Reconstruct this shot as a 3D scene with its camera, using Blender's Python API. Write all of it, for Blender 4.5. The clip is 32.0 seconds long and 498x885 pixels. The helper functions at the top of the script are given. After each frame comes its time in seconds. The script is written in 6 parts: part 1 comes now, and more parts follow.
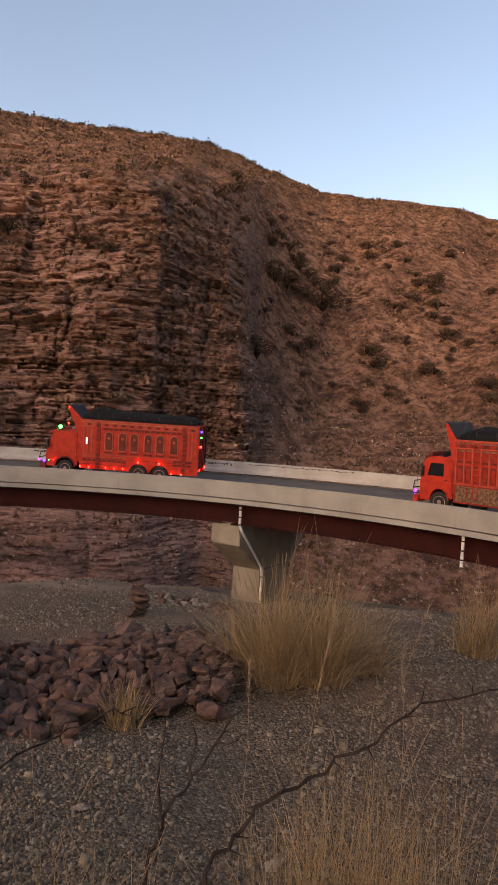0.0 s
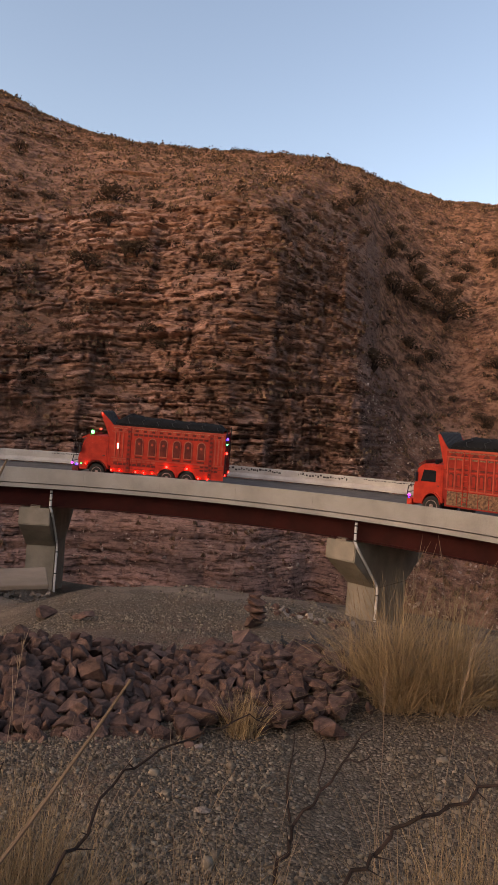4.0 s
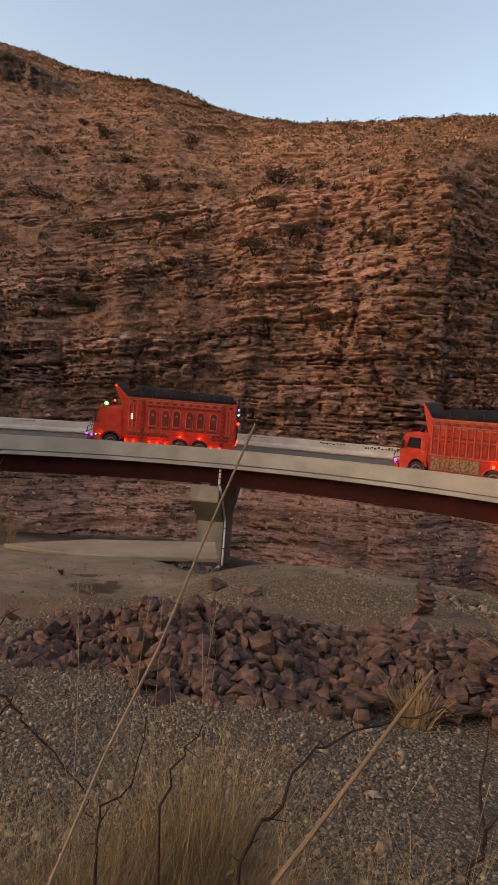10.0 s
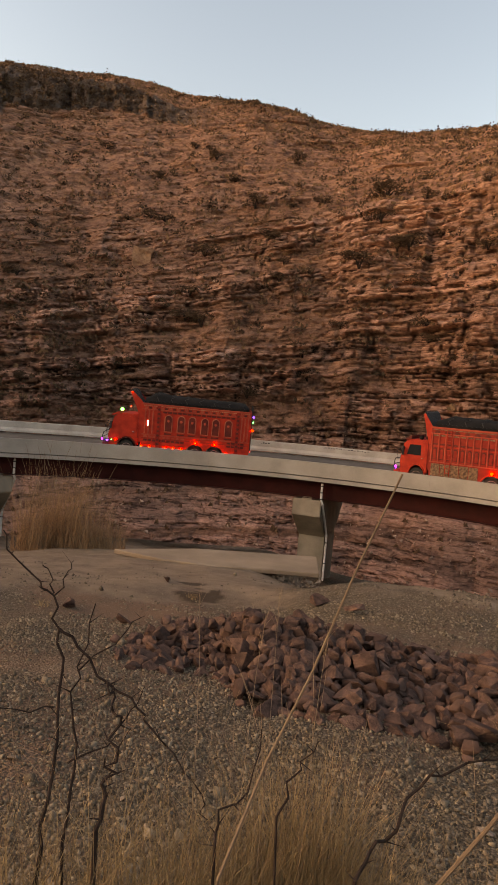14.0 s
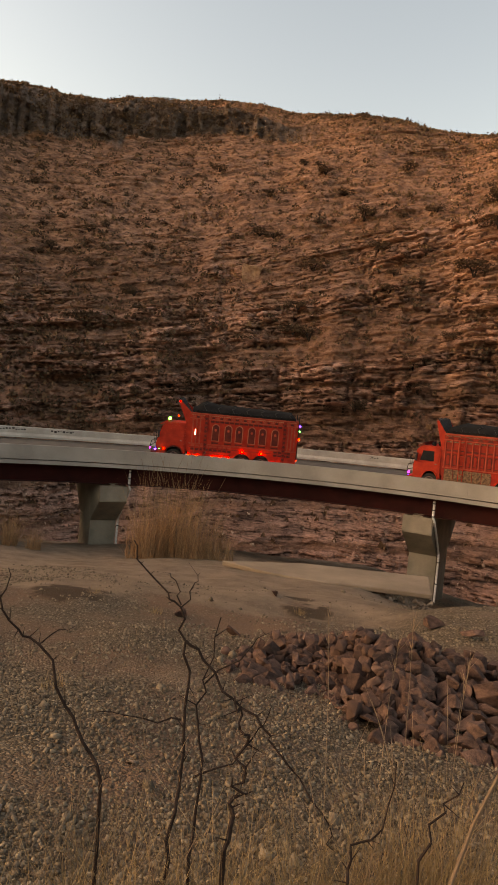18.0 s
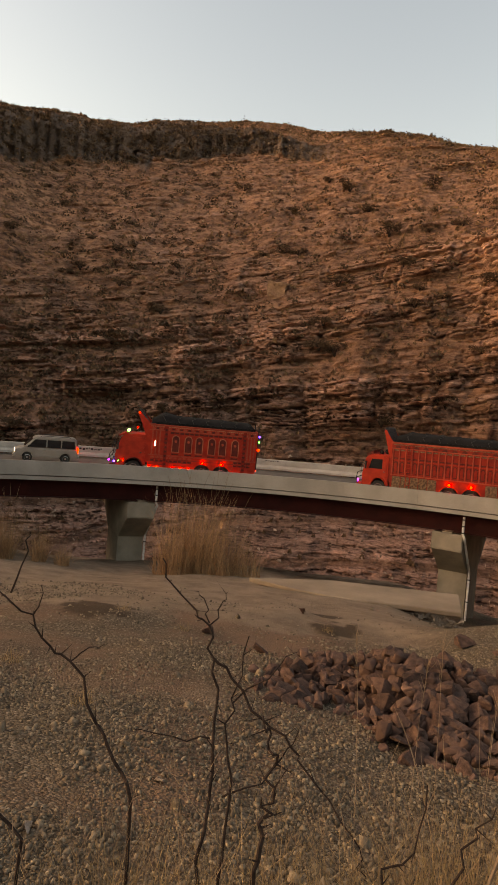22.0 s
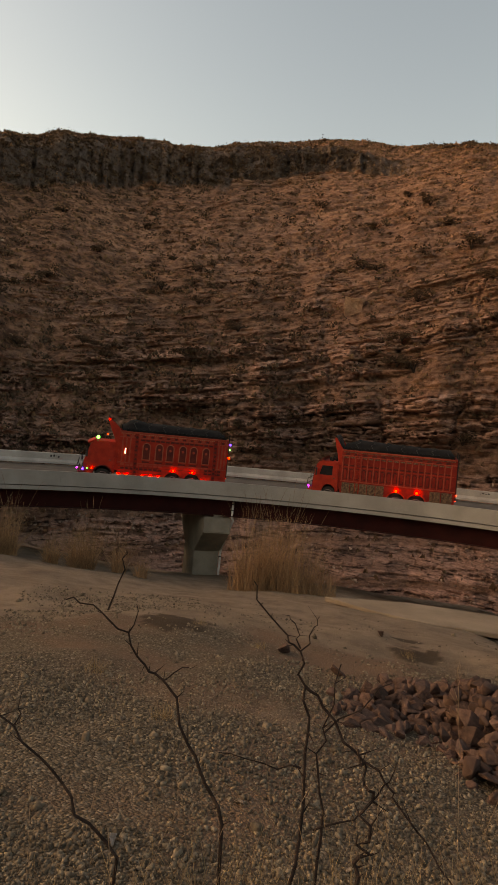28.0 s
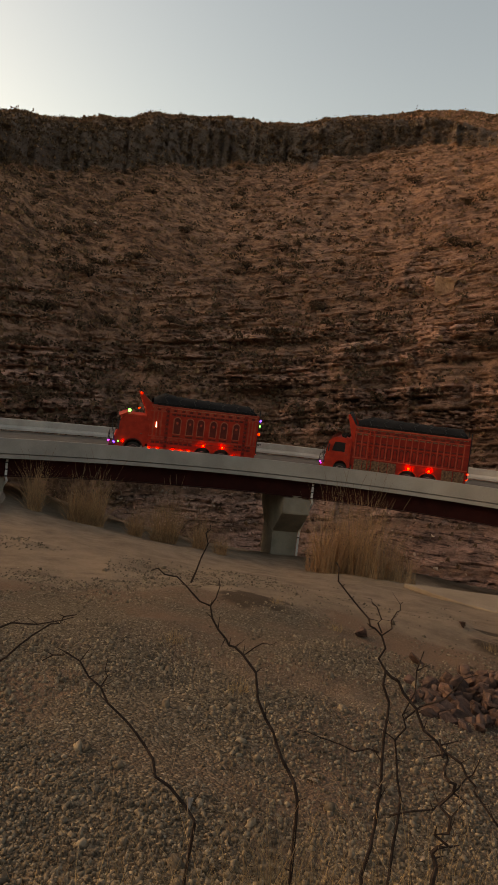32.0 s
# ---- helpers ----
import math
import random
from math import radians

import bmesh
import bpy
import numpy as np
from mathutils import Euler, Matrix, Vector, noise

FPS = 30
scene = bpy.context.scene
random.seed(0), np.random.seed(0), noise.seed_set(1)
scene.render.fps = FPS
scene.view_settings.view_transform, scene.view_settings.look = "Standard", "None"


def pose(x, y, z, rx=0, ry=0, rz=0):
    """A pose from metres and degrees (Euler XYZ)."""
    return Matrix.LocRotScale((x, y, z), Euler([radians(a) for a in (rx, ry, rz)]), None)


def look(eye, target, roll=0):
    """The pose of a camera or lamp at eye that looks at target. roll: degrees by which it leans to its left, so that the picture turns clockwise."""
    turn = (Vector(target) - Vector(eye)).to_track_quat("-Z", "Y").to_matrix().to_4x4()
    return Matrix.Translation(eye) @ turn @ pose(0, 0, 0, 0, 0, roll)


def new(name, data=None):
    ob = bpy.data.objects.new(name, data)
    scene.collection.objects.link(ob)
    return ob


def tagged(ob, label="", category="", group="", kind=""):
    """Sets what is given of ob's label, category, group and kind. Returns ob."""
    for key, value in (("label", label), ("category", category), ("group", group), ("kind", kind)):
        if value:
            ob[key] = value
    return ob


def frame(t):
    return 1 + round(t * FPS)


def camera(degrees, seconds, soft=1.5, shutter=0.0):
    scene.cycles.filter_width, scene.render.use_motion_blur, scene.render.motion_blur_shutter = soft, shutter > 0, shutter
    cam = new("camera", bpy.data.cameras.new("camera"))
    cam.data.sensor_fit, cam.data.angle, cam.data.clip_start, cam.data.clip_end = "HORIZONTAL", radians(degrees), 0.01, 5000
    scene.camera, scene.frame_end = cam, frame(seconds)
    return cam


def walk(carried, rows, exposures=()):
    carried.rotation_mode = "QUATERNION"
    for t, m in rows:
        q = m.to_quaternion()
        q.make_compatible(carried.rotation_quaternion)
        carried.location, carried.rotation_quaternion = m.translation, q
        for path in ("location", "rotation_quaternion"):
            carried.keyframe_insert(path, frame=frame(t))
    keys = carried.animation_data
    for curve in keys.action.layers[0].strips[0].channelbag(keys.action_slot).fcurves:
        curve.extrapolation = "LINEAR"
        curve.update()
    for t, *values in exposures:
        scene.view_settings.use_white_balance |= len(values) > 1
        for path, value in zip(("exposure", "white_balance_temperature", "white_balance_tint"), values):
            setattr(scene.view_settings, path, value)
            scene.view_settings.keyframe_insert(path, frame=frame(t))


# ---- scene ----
# ---------------------------------------------------------------- camera
# the eye at the clip's middle is the origin; bearings run to the left of +y
def bearing(az, r, z):
    a = radians(az)
    return Vector((-math.sin(a) * r, math.cos(a) * r, z))


def seen(az, el, d):
    """The point d metres from the origin at a bearing and a height angle."""
    return bearing(az, d * math.cos(radians(el)), d * math.sin(radians(el)))


def eye_pose(x, y, z, yaw, pitch, roll):
    e = Vector((x, y, z))
    return look(e, e + seen(yaw, pitch, 1.0), roll)


cam = camera(43.81, 32.0, soft=1.0)
PATH = (
    (0, 0.240, 0.049, -0.001, -13.81, -0.97, 3.85), (0.5, 0.229, 0.044, -0.006, -12.62, -1.05, 3.80),
    (1, 0.214, 0.045, -0.003, -10.73, -0.94, 4.29), (1.5, 0.204, 0.046, -0.001, -9.00, -0.95, 4.33),
    (2, 0.191, 0.047, 0.003, -8.03, -1.39, 4.78), (2.5, 0.181, 0.043, -0.004, -7.16, -1.17, 4.82),
    (4.5, 0.141, 0.030, -0.010, -2.36, -0.44, 4.80), (5, 0.141, 0.039, -0.007, -1.67, -0.97, 4.94),
    (5.5, 0.140, 0.029, -0.000, 0.56, -0.67, 4.89), (6, 0.131, 0.024, 0.001, 2.17, -0.62, 4.65),
    (6.5, 0.121, 0.026, 0.002, 3.60, -0.33, 4.79), (7, 0.094, 0.028, 0.002, 4.47, -1.12, 5.31),
    (7.5, 0.067, 0.027, 0.003, 6.47, -1.69, 5.83), (8, 0.058, 0.049, -0.000, 7.51, -2.61, 5.72),
    (8.5, 0.077, 0.054, -0.003, 8.96, -2.82, 5.09), (9, 0.057, 0.060, -0.016, 10.63, -2.26, 5.02),
    (9.5, 0.042, 0.080, -0.033, 10.93, -2.37, 5.01), (10, 0.036, 0.090, -0.040, 11.54, -3.37, 4.64),
    (10.5, 0.033, 0.081, -0.037, 11.56, -3.45, 4.88), (11, 0.035, 0.071, -0.026, 11.98, -3.35, 5.02),
    (11.5, 0.044, 0.051, -0.017, 13.86, -3.00, 4.64), (12, 0.029, 0.029, -0.014, 15.72, -2.36, 5.14),
    (12.5, 0.017, 0.003, -0.006, 16.51, -2.69, 5.16), (13, 0.008, -0.006, 0.003, 17.76, -2.88, 5.03),
    (13.5, 0.018, -0.037, 0.012, 20.05, -2.55, 5.31), (14, -0.004, -0.019, 0.004, 21.00, -2.98, 5.16),
    (14.5, -0.011, -0.021, 0.002, 22.76, -3.02, 4.95), (15, -0.023, -0.023, 0.007, 25.48, -2.74, 4.79),
    (15.5, -0.048, -0.020, 0.000, 26.31, -2.55, 4.95), (17.5, -0.121, -0.003, -0.007, 30.01, -2.56, 5.18),
    (18, -0.122, -0.002, -0.009, 30.87, -2.57, 5.20), (18.5, -0.106, 0.004, -0.003, 30.34, -2.31, 5.12),
    (19, -0.113, 0.006, -0.004, 31.12, -2.32, 4.83), (19.5, -0.116, 0.001, -0.000, 30.98, -1.92, 4.91),
    (20, -0.110, -0.014, 0.003, 31.54, -1.50, 4.72), (20.5, -0.103, -0.035, 0.008, 32.35, -1.41, 4.96),
    (21, -0.117, -0.031, 0.005, 32.97, -1.59, 5.16), (21.5, -0.120, -0.032, 0.008, 33.19, -1.35, 5.27),
    (22, -0.111, -0.031, 0.007, 33.40, -1.32, 4.82), (22.5, -0.100, -0.029, 0.009, 34.55, -1.17, 4.64),
    (23, -0.099, -0.022, 0.010, 35.31, -1.28, 4.70), (23.5, -0.120, -0.015, 0.007, 35.85, -1.14, 4.85),
    (24, -0.124, -0.010, 0.001, 34.92, -1.06, 4.79), (24.5, -0.122, -0.016, 0.007, 36.46, -0.69, 4.48),
    (26.5, -0.202, -0.059, 0.014, 38.69, 0.17, 5.56), (27, -0.192, -0.066, 0.019, 38.82, 0.24, 5.41),
    (27.5, -0.191, -0.070, 0.025, 40.05, -0.32, 5.05), (28, -0.191, -0.068, 0.029, 40.43, -0.45, 5.34),
    (28.5, -0.198, -0.069, 0.024, 42.39, -0.64, 5.53), (29, -0.208, -0.061, 0.019, 43.83, -0.96, 6.11),
    (29.5, -0.209, -0.060, 0.019, 43.55, -1.36, 6.31), (30, -0.211, -0.061, 0.018, 43.98, -1.54, 6.23),
    (30.5, -0.208, -0.060, 0.019, 45.07, -1.73, 5.91), (31, -0.209, -0.068, 0.021, 47.15, -2.43, 5.81),
    (31.5, -0.217, -0.058, 0.021, 48.40, -2.58, 6.26), (32, -0.219, -0.063, 0.013, 47.69, -2.95, 6.64),
)
EXPOSURES = ((0, 1.26, 7800, 22), (6, 1.34, 7800, 20), (8.2, 1.56, 9600, 23), (10.2, 1.5, 8600, 17), (11.5, 1.54, 9000, 18), (14, 1.59, 10700, 20), (19, 1.62, 12600, 20), (24.5, 1.5, 12900, 20), (26.5, 1.27, 12600, 18), (32, 1.12, 12300, 17))

walk(cam, [(t, eye_pose(*p)) for t, *p in PATH],
     exposures=EXPOSURES)

# ---------------------------------------------------------------- world and light
world = bpy.data.worlds.new("dusk_sky")
scene.world = world
world.use_nodes = True
wn = world.node_tree
sky = wn.nodes.new("ShaderNodeTexSky")
sky.sky_type = "NISHITA"
sky.sun_disc = False
SUN_AZ, SUN_EL = 120.0, 13.0
sky.sun_elevation = radians(SUN_EL)
sky.sun_rotation = radians(-SUN_AZ)
sky.air_density, sky.dust_density, sky.ozone_density = 1.0, 1.2, 1.2
wn.nodes["Background"].inputs["Strength"].default_value = 0.15
wn.links.new(sky.outputs["Color"], wn.nodes["Background"].inputs["Color"])
sun = new("sun", bpy.data.lights.new("sun", "SUN"))
sun.data.energy, sun.data.angle, sun.data.color = 0.9, radians(85), (1.0, 0.68, 0.49)
sun.matrix_world = look(seen(SUN_AZ, SUN_EL, 300), (0, 0, 0))


# ---------------------------------------------------------------- materials
def material(name, rough=0.85, metal=0.0):
    m = bpy.data.materials.new(name)
    m.use_nodes = True
    b = m.node_tree.nodes["Principled BSDF"]
    b.inputs["Roughness"].default_value = rough
    b.inputs["Metallic"].default_value = metal
    if rough >= 0.8:
        b.inputs["Specular IOR Level"].default_value = 0.12
    return m, m.node_tree, b


def node(nt, kind, **values):
    n = nt.nodes.new(kind)
    for k, v in values.items():
        n.inputs[k.replace("_", " ")].default_value = v
    return n


def ramp(nt, fac, stops):
    n = nt.nodes.new("ShaderNodeValToRGB")
    el = n.color_ramp.elements
    while len(el) < len(stops):
        el.new(0.5)
    for e, (p, c) in zip(el, stops):
        e.position, e.color = p, (*c, 1)
    nt.links.new(fac, n.inputs["Fac"])
    return n.outputs["Color"]


def mix(nt, fac, a, b, blend="MIX"):
    n = nt.nodes.new("ShaderNodeMix")
    n.data_type, n.blend_type = "RGBA", blend
    for sock, v in ((n.inputs[0], fac), (n.inputs[6], a), (n.inputs[7], b)):
        if hasattr(v, "is_linked"):
            nt.links.new(v, sock)
        else:
            sock.default_value = v if isinstance(v, (int, float)) else (*v, 1)
    return n.outputs[2]


def tex_noise(nt, scale, detail=4.0, rough=0.55, space="Object", stretch=None):
    c = nt.nodes.new("ShaderNodeTexCoord")
    n = node(nt, "ShaderNodeTexNoise", Scale=scale, Detail=detail, Roughness=rough)
    src = c.outputs[space]
    if stretch:
        mp = node(nt, "ShaderNodeMapping", Scale=stretch)
        nt.links.new(src, mp.inputs["Vector"])
        src = mp.outputs["Vector"]
    nt.links.new(src, n.inputs["Vector"])
    return n.outputs["Fac"]


def bump(nt, b, height, strength, distance):
    n = node(nt, "ShaderNodeBump", Strength=strength, Distance=distance)
    nt.links.new(height, n.inputs["Height"])
    nt.links.new(n.outputs["Normal"], b.inputs["Normal"])


def simple(name, colour, dark, rough=0.8, metal=0.0, scale=6.0, relief=0.3, depth=0.01, stretch=None, per_object=0.0, per_island=0.0, fine=40.0):
    """A worn surface: two scales of noise between two colours, with fine relief."""
    m, nt, b = material(name, rough, metal)
    big, small = tex_noise(nt, scale, 5, stretch=stretch), tex_noise(nt, fine, 3, stretch=stretch)
    c = mix(nt, ramp(nt, big, [(0.36, (0, 0, 0)), (0.66, (1, 1, 1))]), dark, colour)
    c = mix(nt, 0.35, c, ramp(nt, small, [(0.3, (0.55, 0.55, 0.55)), (0.7, (1.25, 1.25, 1.25))]), "MULTIPLY")
    if per_object or per_island:
        if per_object:
            r = nt.nodes.new("ShaderNodeObjectInfo").outputs["Random"]
        else:
            r = nt.nodes.new("ShaderNodeNewGeometry").outputs["Random Per Island"]
        k = per_object or per_island
        c = mix(nt, 1.0, c, ramp(nt, r, [(0.0, (1 - k, 1 - k, 1 - k)), (0.5, (1, 1 - 0.1 * k, 1 - 0.15 * k)), (1.0, (1 + k, 1 + k, 1 + 0.95 * k))]), "MULTIPLY")
    nt.links.new(c, b.inputs["Base Color"])
    bump(nt, b, small, relief, depth)
    return m


def glow(name, colour, strength):
    m, nt, b = material(name, 0.4)
    b.inputs["Base Color"].default_value = (*colour, 1)
    b.inputs["Emission Color"].default_value = (*colour, 1)
    b.inputs["Emission Strength"].default_value = strength
    return m


def hill_material():
    """Bedded red-brown rock and dry grassy soil, told apart by the surface attribute 'rock'."""
    m, nt, b = material("hillside", 0.95)
    L = nt.links.new
    at = nt.nodes.new("ShaderNodeAttribute")
    at.attribute_name = "rock"
    bed = nt.nodes.new("ShaderNodeAttribute")
    bed.attribute_name = "bed"
    sep = nt.nodes.new("ShaderNodeSeparateColor")
    L(bed.outputs["Color"], sep.inputs["Color"])
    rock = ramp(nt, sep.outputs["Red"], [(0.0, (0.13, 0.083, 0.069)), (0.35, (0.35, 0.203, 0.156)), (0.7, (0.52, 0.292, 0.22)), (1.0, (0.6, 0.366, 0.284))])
    patches = tex_noise(nt, 0.09, 5, 0.6)
    rock = mix(nt, ramp(nt, patches, [(0.42, (0, 0, 0)), (0.62, (1, 1, 1))]), rock, mix(nt, 0.45, rock, (0.19, 0.105, 0.074)))
    grain = tex_noise(nt, 2.6, 6, 0.7, stretch=(1, 1, 2.2))
    rock = mix(nt, 0.75, rock, ramp(nt, grain, [(0.3, (0.45, 0.43, 0.42)), (0.62, (1.3, 1.28, 1.26))]), "MULTIPLY")
    # dark bedding and joint lines, with the shade of cracks put into the colour
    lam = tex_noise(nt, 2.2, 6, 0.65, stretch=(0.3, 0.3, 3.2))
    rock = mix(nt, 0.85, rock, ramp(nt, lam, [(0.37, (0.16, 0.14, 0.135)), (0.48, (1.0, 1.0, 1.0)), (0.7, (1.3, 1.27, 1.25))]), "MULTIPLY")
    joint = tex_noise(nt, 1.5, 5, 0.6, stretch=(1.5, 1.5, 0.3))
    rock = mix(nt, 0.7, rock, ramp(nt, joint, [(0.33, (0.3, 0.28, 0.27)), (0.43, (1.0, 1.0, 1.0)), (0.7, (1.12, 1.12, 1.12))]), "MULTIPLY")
    soil_n, tuft = tex_noise(nt, 0.055, 5, 0.6), tex_noise(nt, 0.9, 5, 0.7)
    soil = mix(nt, ramp(nt, soil_n, [(0.35, (0, 0, 0)), (0.65, (1, 1, 1))]), (0.205, 0.105, 0.07), (0.315, 0.164, 0.108))
    soil = mix(nt, 0.8, soil, ramp(nt, tuft, [(0.36, (0.28, 0.26, 0.24)), (0.58, (1.25, 1.22, 1.15))]), "MULTIPLY")
    mott = tex_noise(nt, 0.42, 7, 0.75)
    soil = mix(nt, 0.85, soil, ramp(nt, mott, [(0.4, (0.3, 0.28, 0.27)), (0.55, (1.2, 1.2, 1.2))]), "MULTIPLY")
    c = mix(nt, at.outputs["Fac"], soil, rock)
    bnd = nt.nodes.new("ShaderNodeAttribute")
    bnd.attribute_name = "band"
    c = mix(nt, bnd.outputs["Fac"], c, mix(nt, 0.8, mix(nt, sep.outputs["Red"], (0.085, 0.062, 0.055), (0.2, 0.145, 0.12)), ramp(nt, grain, [(0.3, (0.4, 0.4, 0.4)), (0.62, (1.2, 1.2, 1.2))]), "MULTIPLY"))
    L(c, b.inputs["Base Color"])
    fine = tex_noise(nt, 5.0, 8, 0.75, stretch=(1, 1, 2))
    both = nt.nodes.new("ShaderNodeMath")
    both.operation = "ADD"
    L(fine, both.inputs[0])
    L(lam, both.inputs[1])
    bump(nt, b, both.outputs[0], 0.9, 0.55)
    return m


def ground_material():
    """Grey river gravel with sandy and silty patches."""
    m, nt, b = material("river_gravel", 0.95)
    L = nt.links.new
    c = nt.nodes.new("ShaderNodeTexCoord")
    vor = node(nt, "ShaderNodeTexVoronoi", Scale=30.0)
    vor.feature = "F1"
    L(c.outputs["Object"], vor.inputs["Vector"])
    v2 = node(nt, "ShaderNodeTexVoronoi", Scale=26.0)
    L(c.outputs["Object"], v2.inputs["Vector"])
    sep = nt.nodes.new("ShaderNodeSeparateColor")
    L(vor.outputs["Color"], sep.inputs["Color"])
    stone = ramp(nt, sep.outputs["Red"], [(0.0, (0.084, 0.064, 0.046)), (0.6, (0.158, 0.122, 0.087)), (0.93, (0.222, 0.175, 0.127)), (1.0, (0.33, 0.27, 0.205))])
    # pebble colour darkens to the rim: painted shade in the gaps between stones
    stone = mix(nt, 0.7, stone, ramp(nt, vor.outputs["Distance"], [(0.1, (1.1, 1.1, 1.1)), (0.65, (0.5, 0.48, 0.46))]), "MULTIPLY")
    sand = mix(nt, tex_noise(nt, 14, 5), (0.18, 0.129, 0.092), (0.27, 0.2, 0.147))
    sand = mix(nt, 0.8, sand, ramp(nt, tex_noise(nt, 0.8, 7, 0.7), [(0.36, (0.62, 0.6, 0.58)), (0.6, (1.1, 1.1, 1.1))]), "MULTIPLY")
    at = nt.nodes.new("ShaderNodeAttribute")
    at.attribute_name = "sand"
    n = tex_noise(nt, 0.5, 5)
    add = nt.nodes.new("ShaderNodeMath")
    add.operation = "ADD"
    L(at.outputs["Fac"], add.inputs[0])
    L(n, add.inputs[1])
    k = ramp(nt, add.outputs[0], [(0.52, (0, 0, 0)), (0.72, (1, 1, 1))])
    earth = ramp(nt, tex_noise(nt, 0.33, 6, 0.6), [(0.47, (0, 0, 0)), (0.62, (0.8, 0.8, 0.8))])
    stone = mix(nt, earth, stone, mix(nt, tex_noise(nt, 22, 5), (0.12, 0.07, 0.047), (0.22, 0.135, 0.092)))
    wet = nt.nodes.new("ShaderNodeAttribute")
    wet.attribute_name = "wet"
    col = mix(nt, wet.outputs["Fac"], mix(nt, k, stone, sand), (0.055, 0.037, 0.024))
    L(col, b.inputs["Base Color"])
    h = nt.nodes.new("ShaderNodeMath")
    h.operation = "SUBTRACT"
    L(tex_noise(nt, 30, 4), h.inputs[0])
    L(vor.outputs["Distance"], h.inputs[1])
    bump(nt, b, h.outputs[0], 0.8, 0.05)
    return m


M_HILL = hill_material()
M_GROUND = ground_material()
M_CONCRETE = simple("weathered_concrete", (0.29, 0.245, 0.19), (0.2, 0.168, 0.13), 0.85, scale=0.8, relief=0.25)
M_PARAPET = simple("pale_concrete", (0.32, 0.293, 0.262), (0.245, 0.223, 0.2), 0.8, scale=0.6, relief=0.15)
M_FAR_WALL = simple("whitewashed_concrete", (0.44, 0.4, 0.355), (0.32, 0.29, 0.255), 0.8, scale=0.8, relief=0.15)
M_STEEL = simple("dark_red_steel", (0.04, 0.0075, 0.006), (0.026, 0.0055, 0.0045), 0.8, scale=0.9, relief=0.1)
M_ASPHALT = simple("asphalt", (0.12, 0.104, 0.09), (0.085, 0.074, 0.064), 0.9, scale=1.2, relief=0.5)
M_PIPE = simple("white_pipe", (0.72, 0.7, 0.66), (0.55, 0.52, 0.48), 0.5)
M_BAND = simple("dark_rubber", (0.02, 0.02, 0.02), (0.012, 0.012, 0.012), 0.7)
M_BOULDER = simple("red_brown_boulder", (0.143, 0.084, 0.066), (0.06, 0.037, 0.03), 0.95, scale=3.0, relief=0.8, depth=0.03, per_object=0.24, fine=16)
M_COBBLE = simple("grey_cobble", (0.207, 0.165, 0.119), (0.118, 0.093, 0.067), 0.92, scale=9.0, relief=0.4, per_island=0.48)
M_GRASS = simple("dry_grass", (0.34, 0.235, 0.125), (0.2, 0.138, 0.075), 0.85, scale=3, relief=0.0, per_island=0.3)
M_REED = simple("tawny_reed", (0.45, 0.265, 0.145), (0.31, 0.18, 0.1), 0.85, scale=3, relief=0.0, per_island=0.3)
M_PLUME = simple("pale_dry_stalk", (0.25, 0.175, 0.115), (0.16, 0.11, 0.072), 0.85, scale=3, relief=0.0, per_island=0.25)
M_TWIG = simple("dark_bark", (0.042, 0.027, 0.021), (0.022, 0.015, 0.012), 0.9, scale=12, relief=0.6)
M_SHRUB = simple("dusty_shrub_leaves", (0.115, 0.072, 0.045), (0.066, 0.042, 0.028), 0.9, scale=2, relief=0.0, per_island=0.25)
M_TUFT = simple("dry_hill_grass", (0.25, 0.145, 0.085), (0.13, 0.077, 0.048), 0.9, scale=2, relief=0.0, per_island=0.35)
M_PALE = simple("pale_limestone", (0.31, 0.25, 0.205), (0.19, 0.15, 0.12), 0.9, scale=3.0, relief=0.6, depth=0.02, per_object=0.2, fine=18)
M_SILT = simple("silted_concrete", (0.28, 0.21, 0.15), (0.2, 0.147, 0.105), 0.9, scale=0.5, relief=0.3)
M_RUBBLE = simple("broken_red_stone", (0.14, 0.084, 0.066), (0.065, 0.04, 0.033), 0.95, scale=4.0, relief=0.7, depth=0.02, per_island=0.35, fine=18)
M_SCREE = simple("slope_rubble", (0.5, 0.35, 0.265), (0.28, 0.185, 0.14), 0.95, scale=2.0, relief=0.7, depth=0.03, per_island=0.3, fine=10)
M_OCHRE = simple("ochre_rock", (0.38, 0.22, 0.14), (0.24, 0.13, 0.085), 0.95, scale=1.2, relief=0.8, depth=0.1, fine=5)
M_INK = simple("black_paint_marks", (0.05, 0.045, 0.04), (0.035, 0.03, 0.03), 0.8)


# ---------------------------------------------------------------- mesh helpers
def mesh_object(name, bm, mat, smooth=False):
    me = bpy.data.meshes.new(name)
    bm.to_mesh(me)
    bm.free()
    for mm in (mat if isinstance(mat, (list, tuple)) else [mat]):
        me.materials.append(mm)
    if smooth:
        me.shade_smooth()
    return new(name, me)


def part(name, bm, mat, parent, label="", smooth=False):
    ob = mesh_object(name, bm, mat, smooth)
    ob.parent = parent
    return tagged(ob, label)


def shared(name, me, parent, m):
    """One more piece on an existing mesh."""
    ob = new(name, me)
    ob.parent = parent
    ob.matrix_basis = m
    return ob


def thing(name, label, category, group="", kind="", m=None):
    ob = new(name)
    ob.empty_display_size = 0.1
    if m is not None:
        ob.matrix_basis = m
    return tagged(ob, label, category, group, kind)


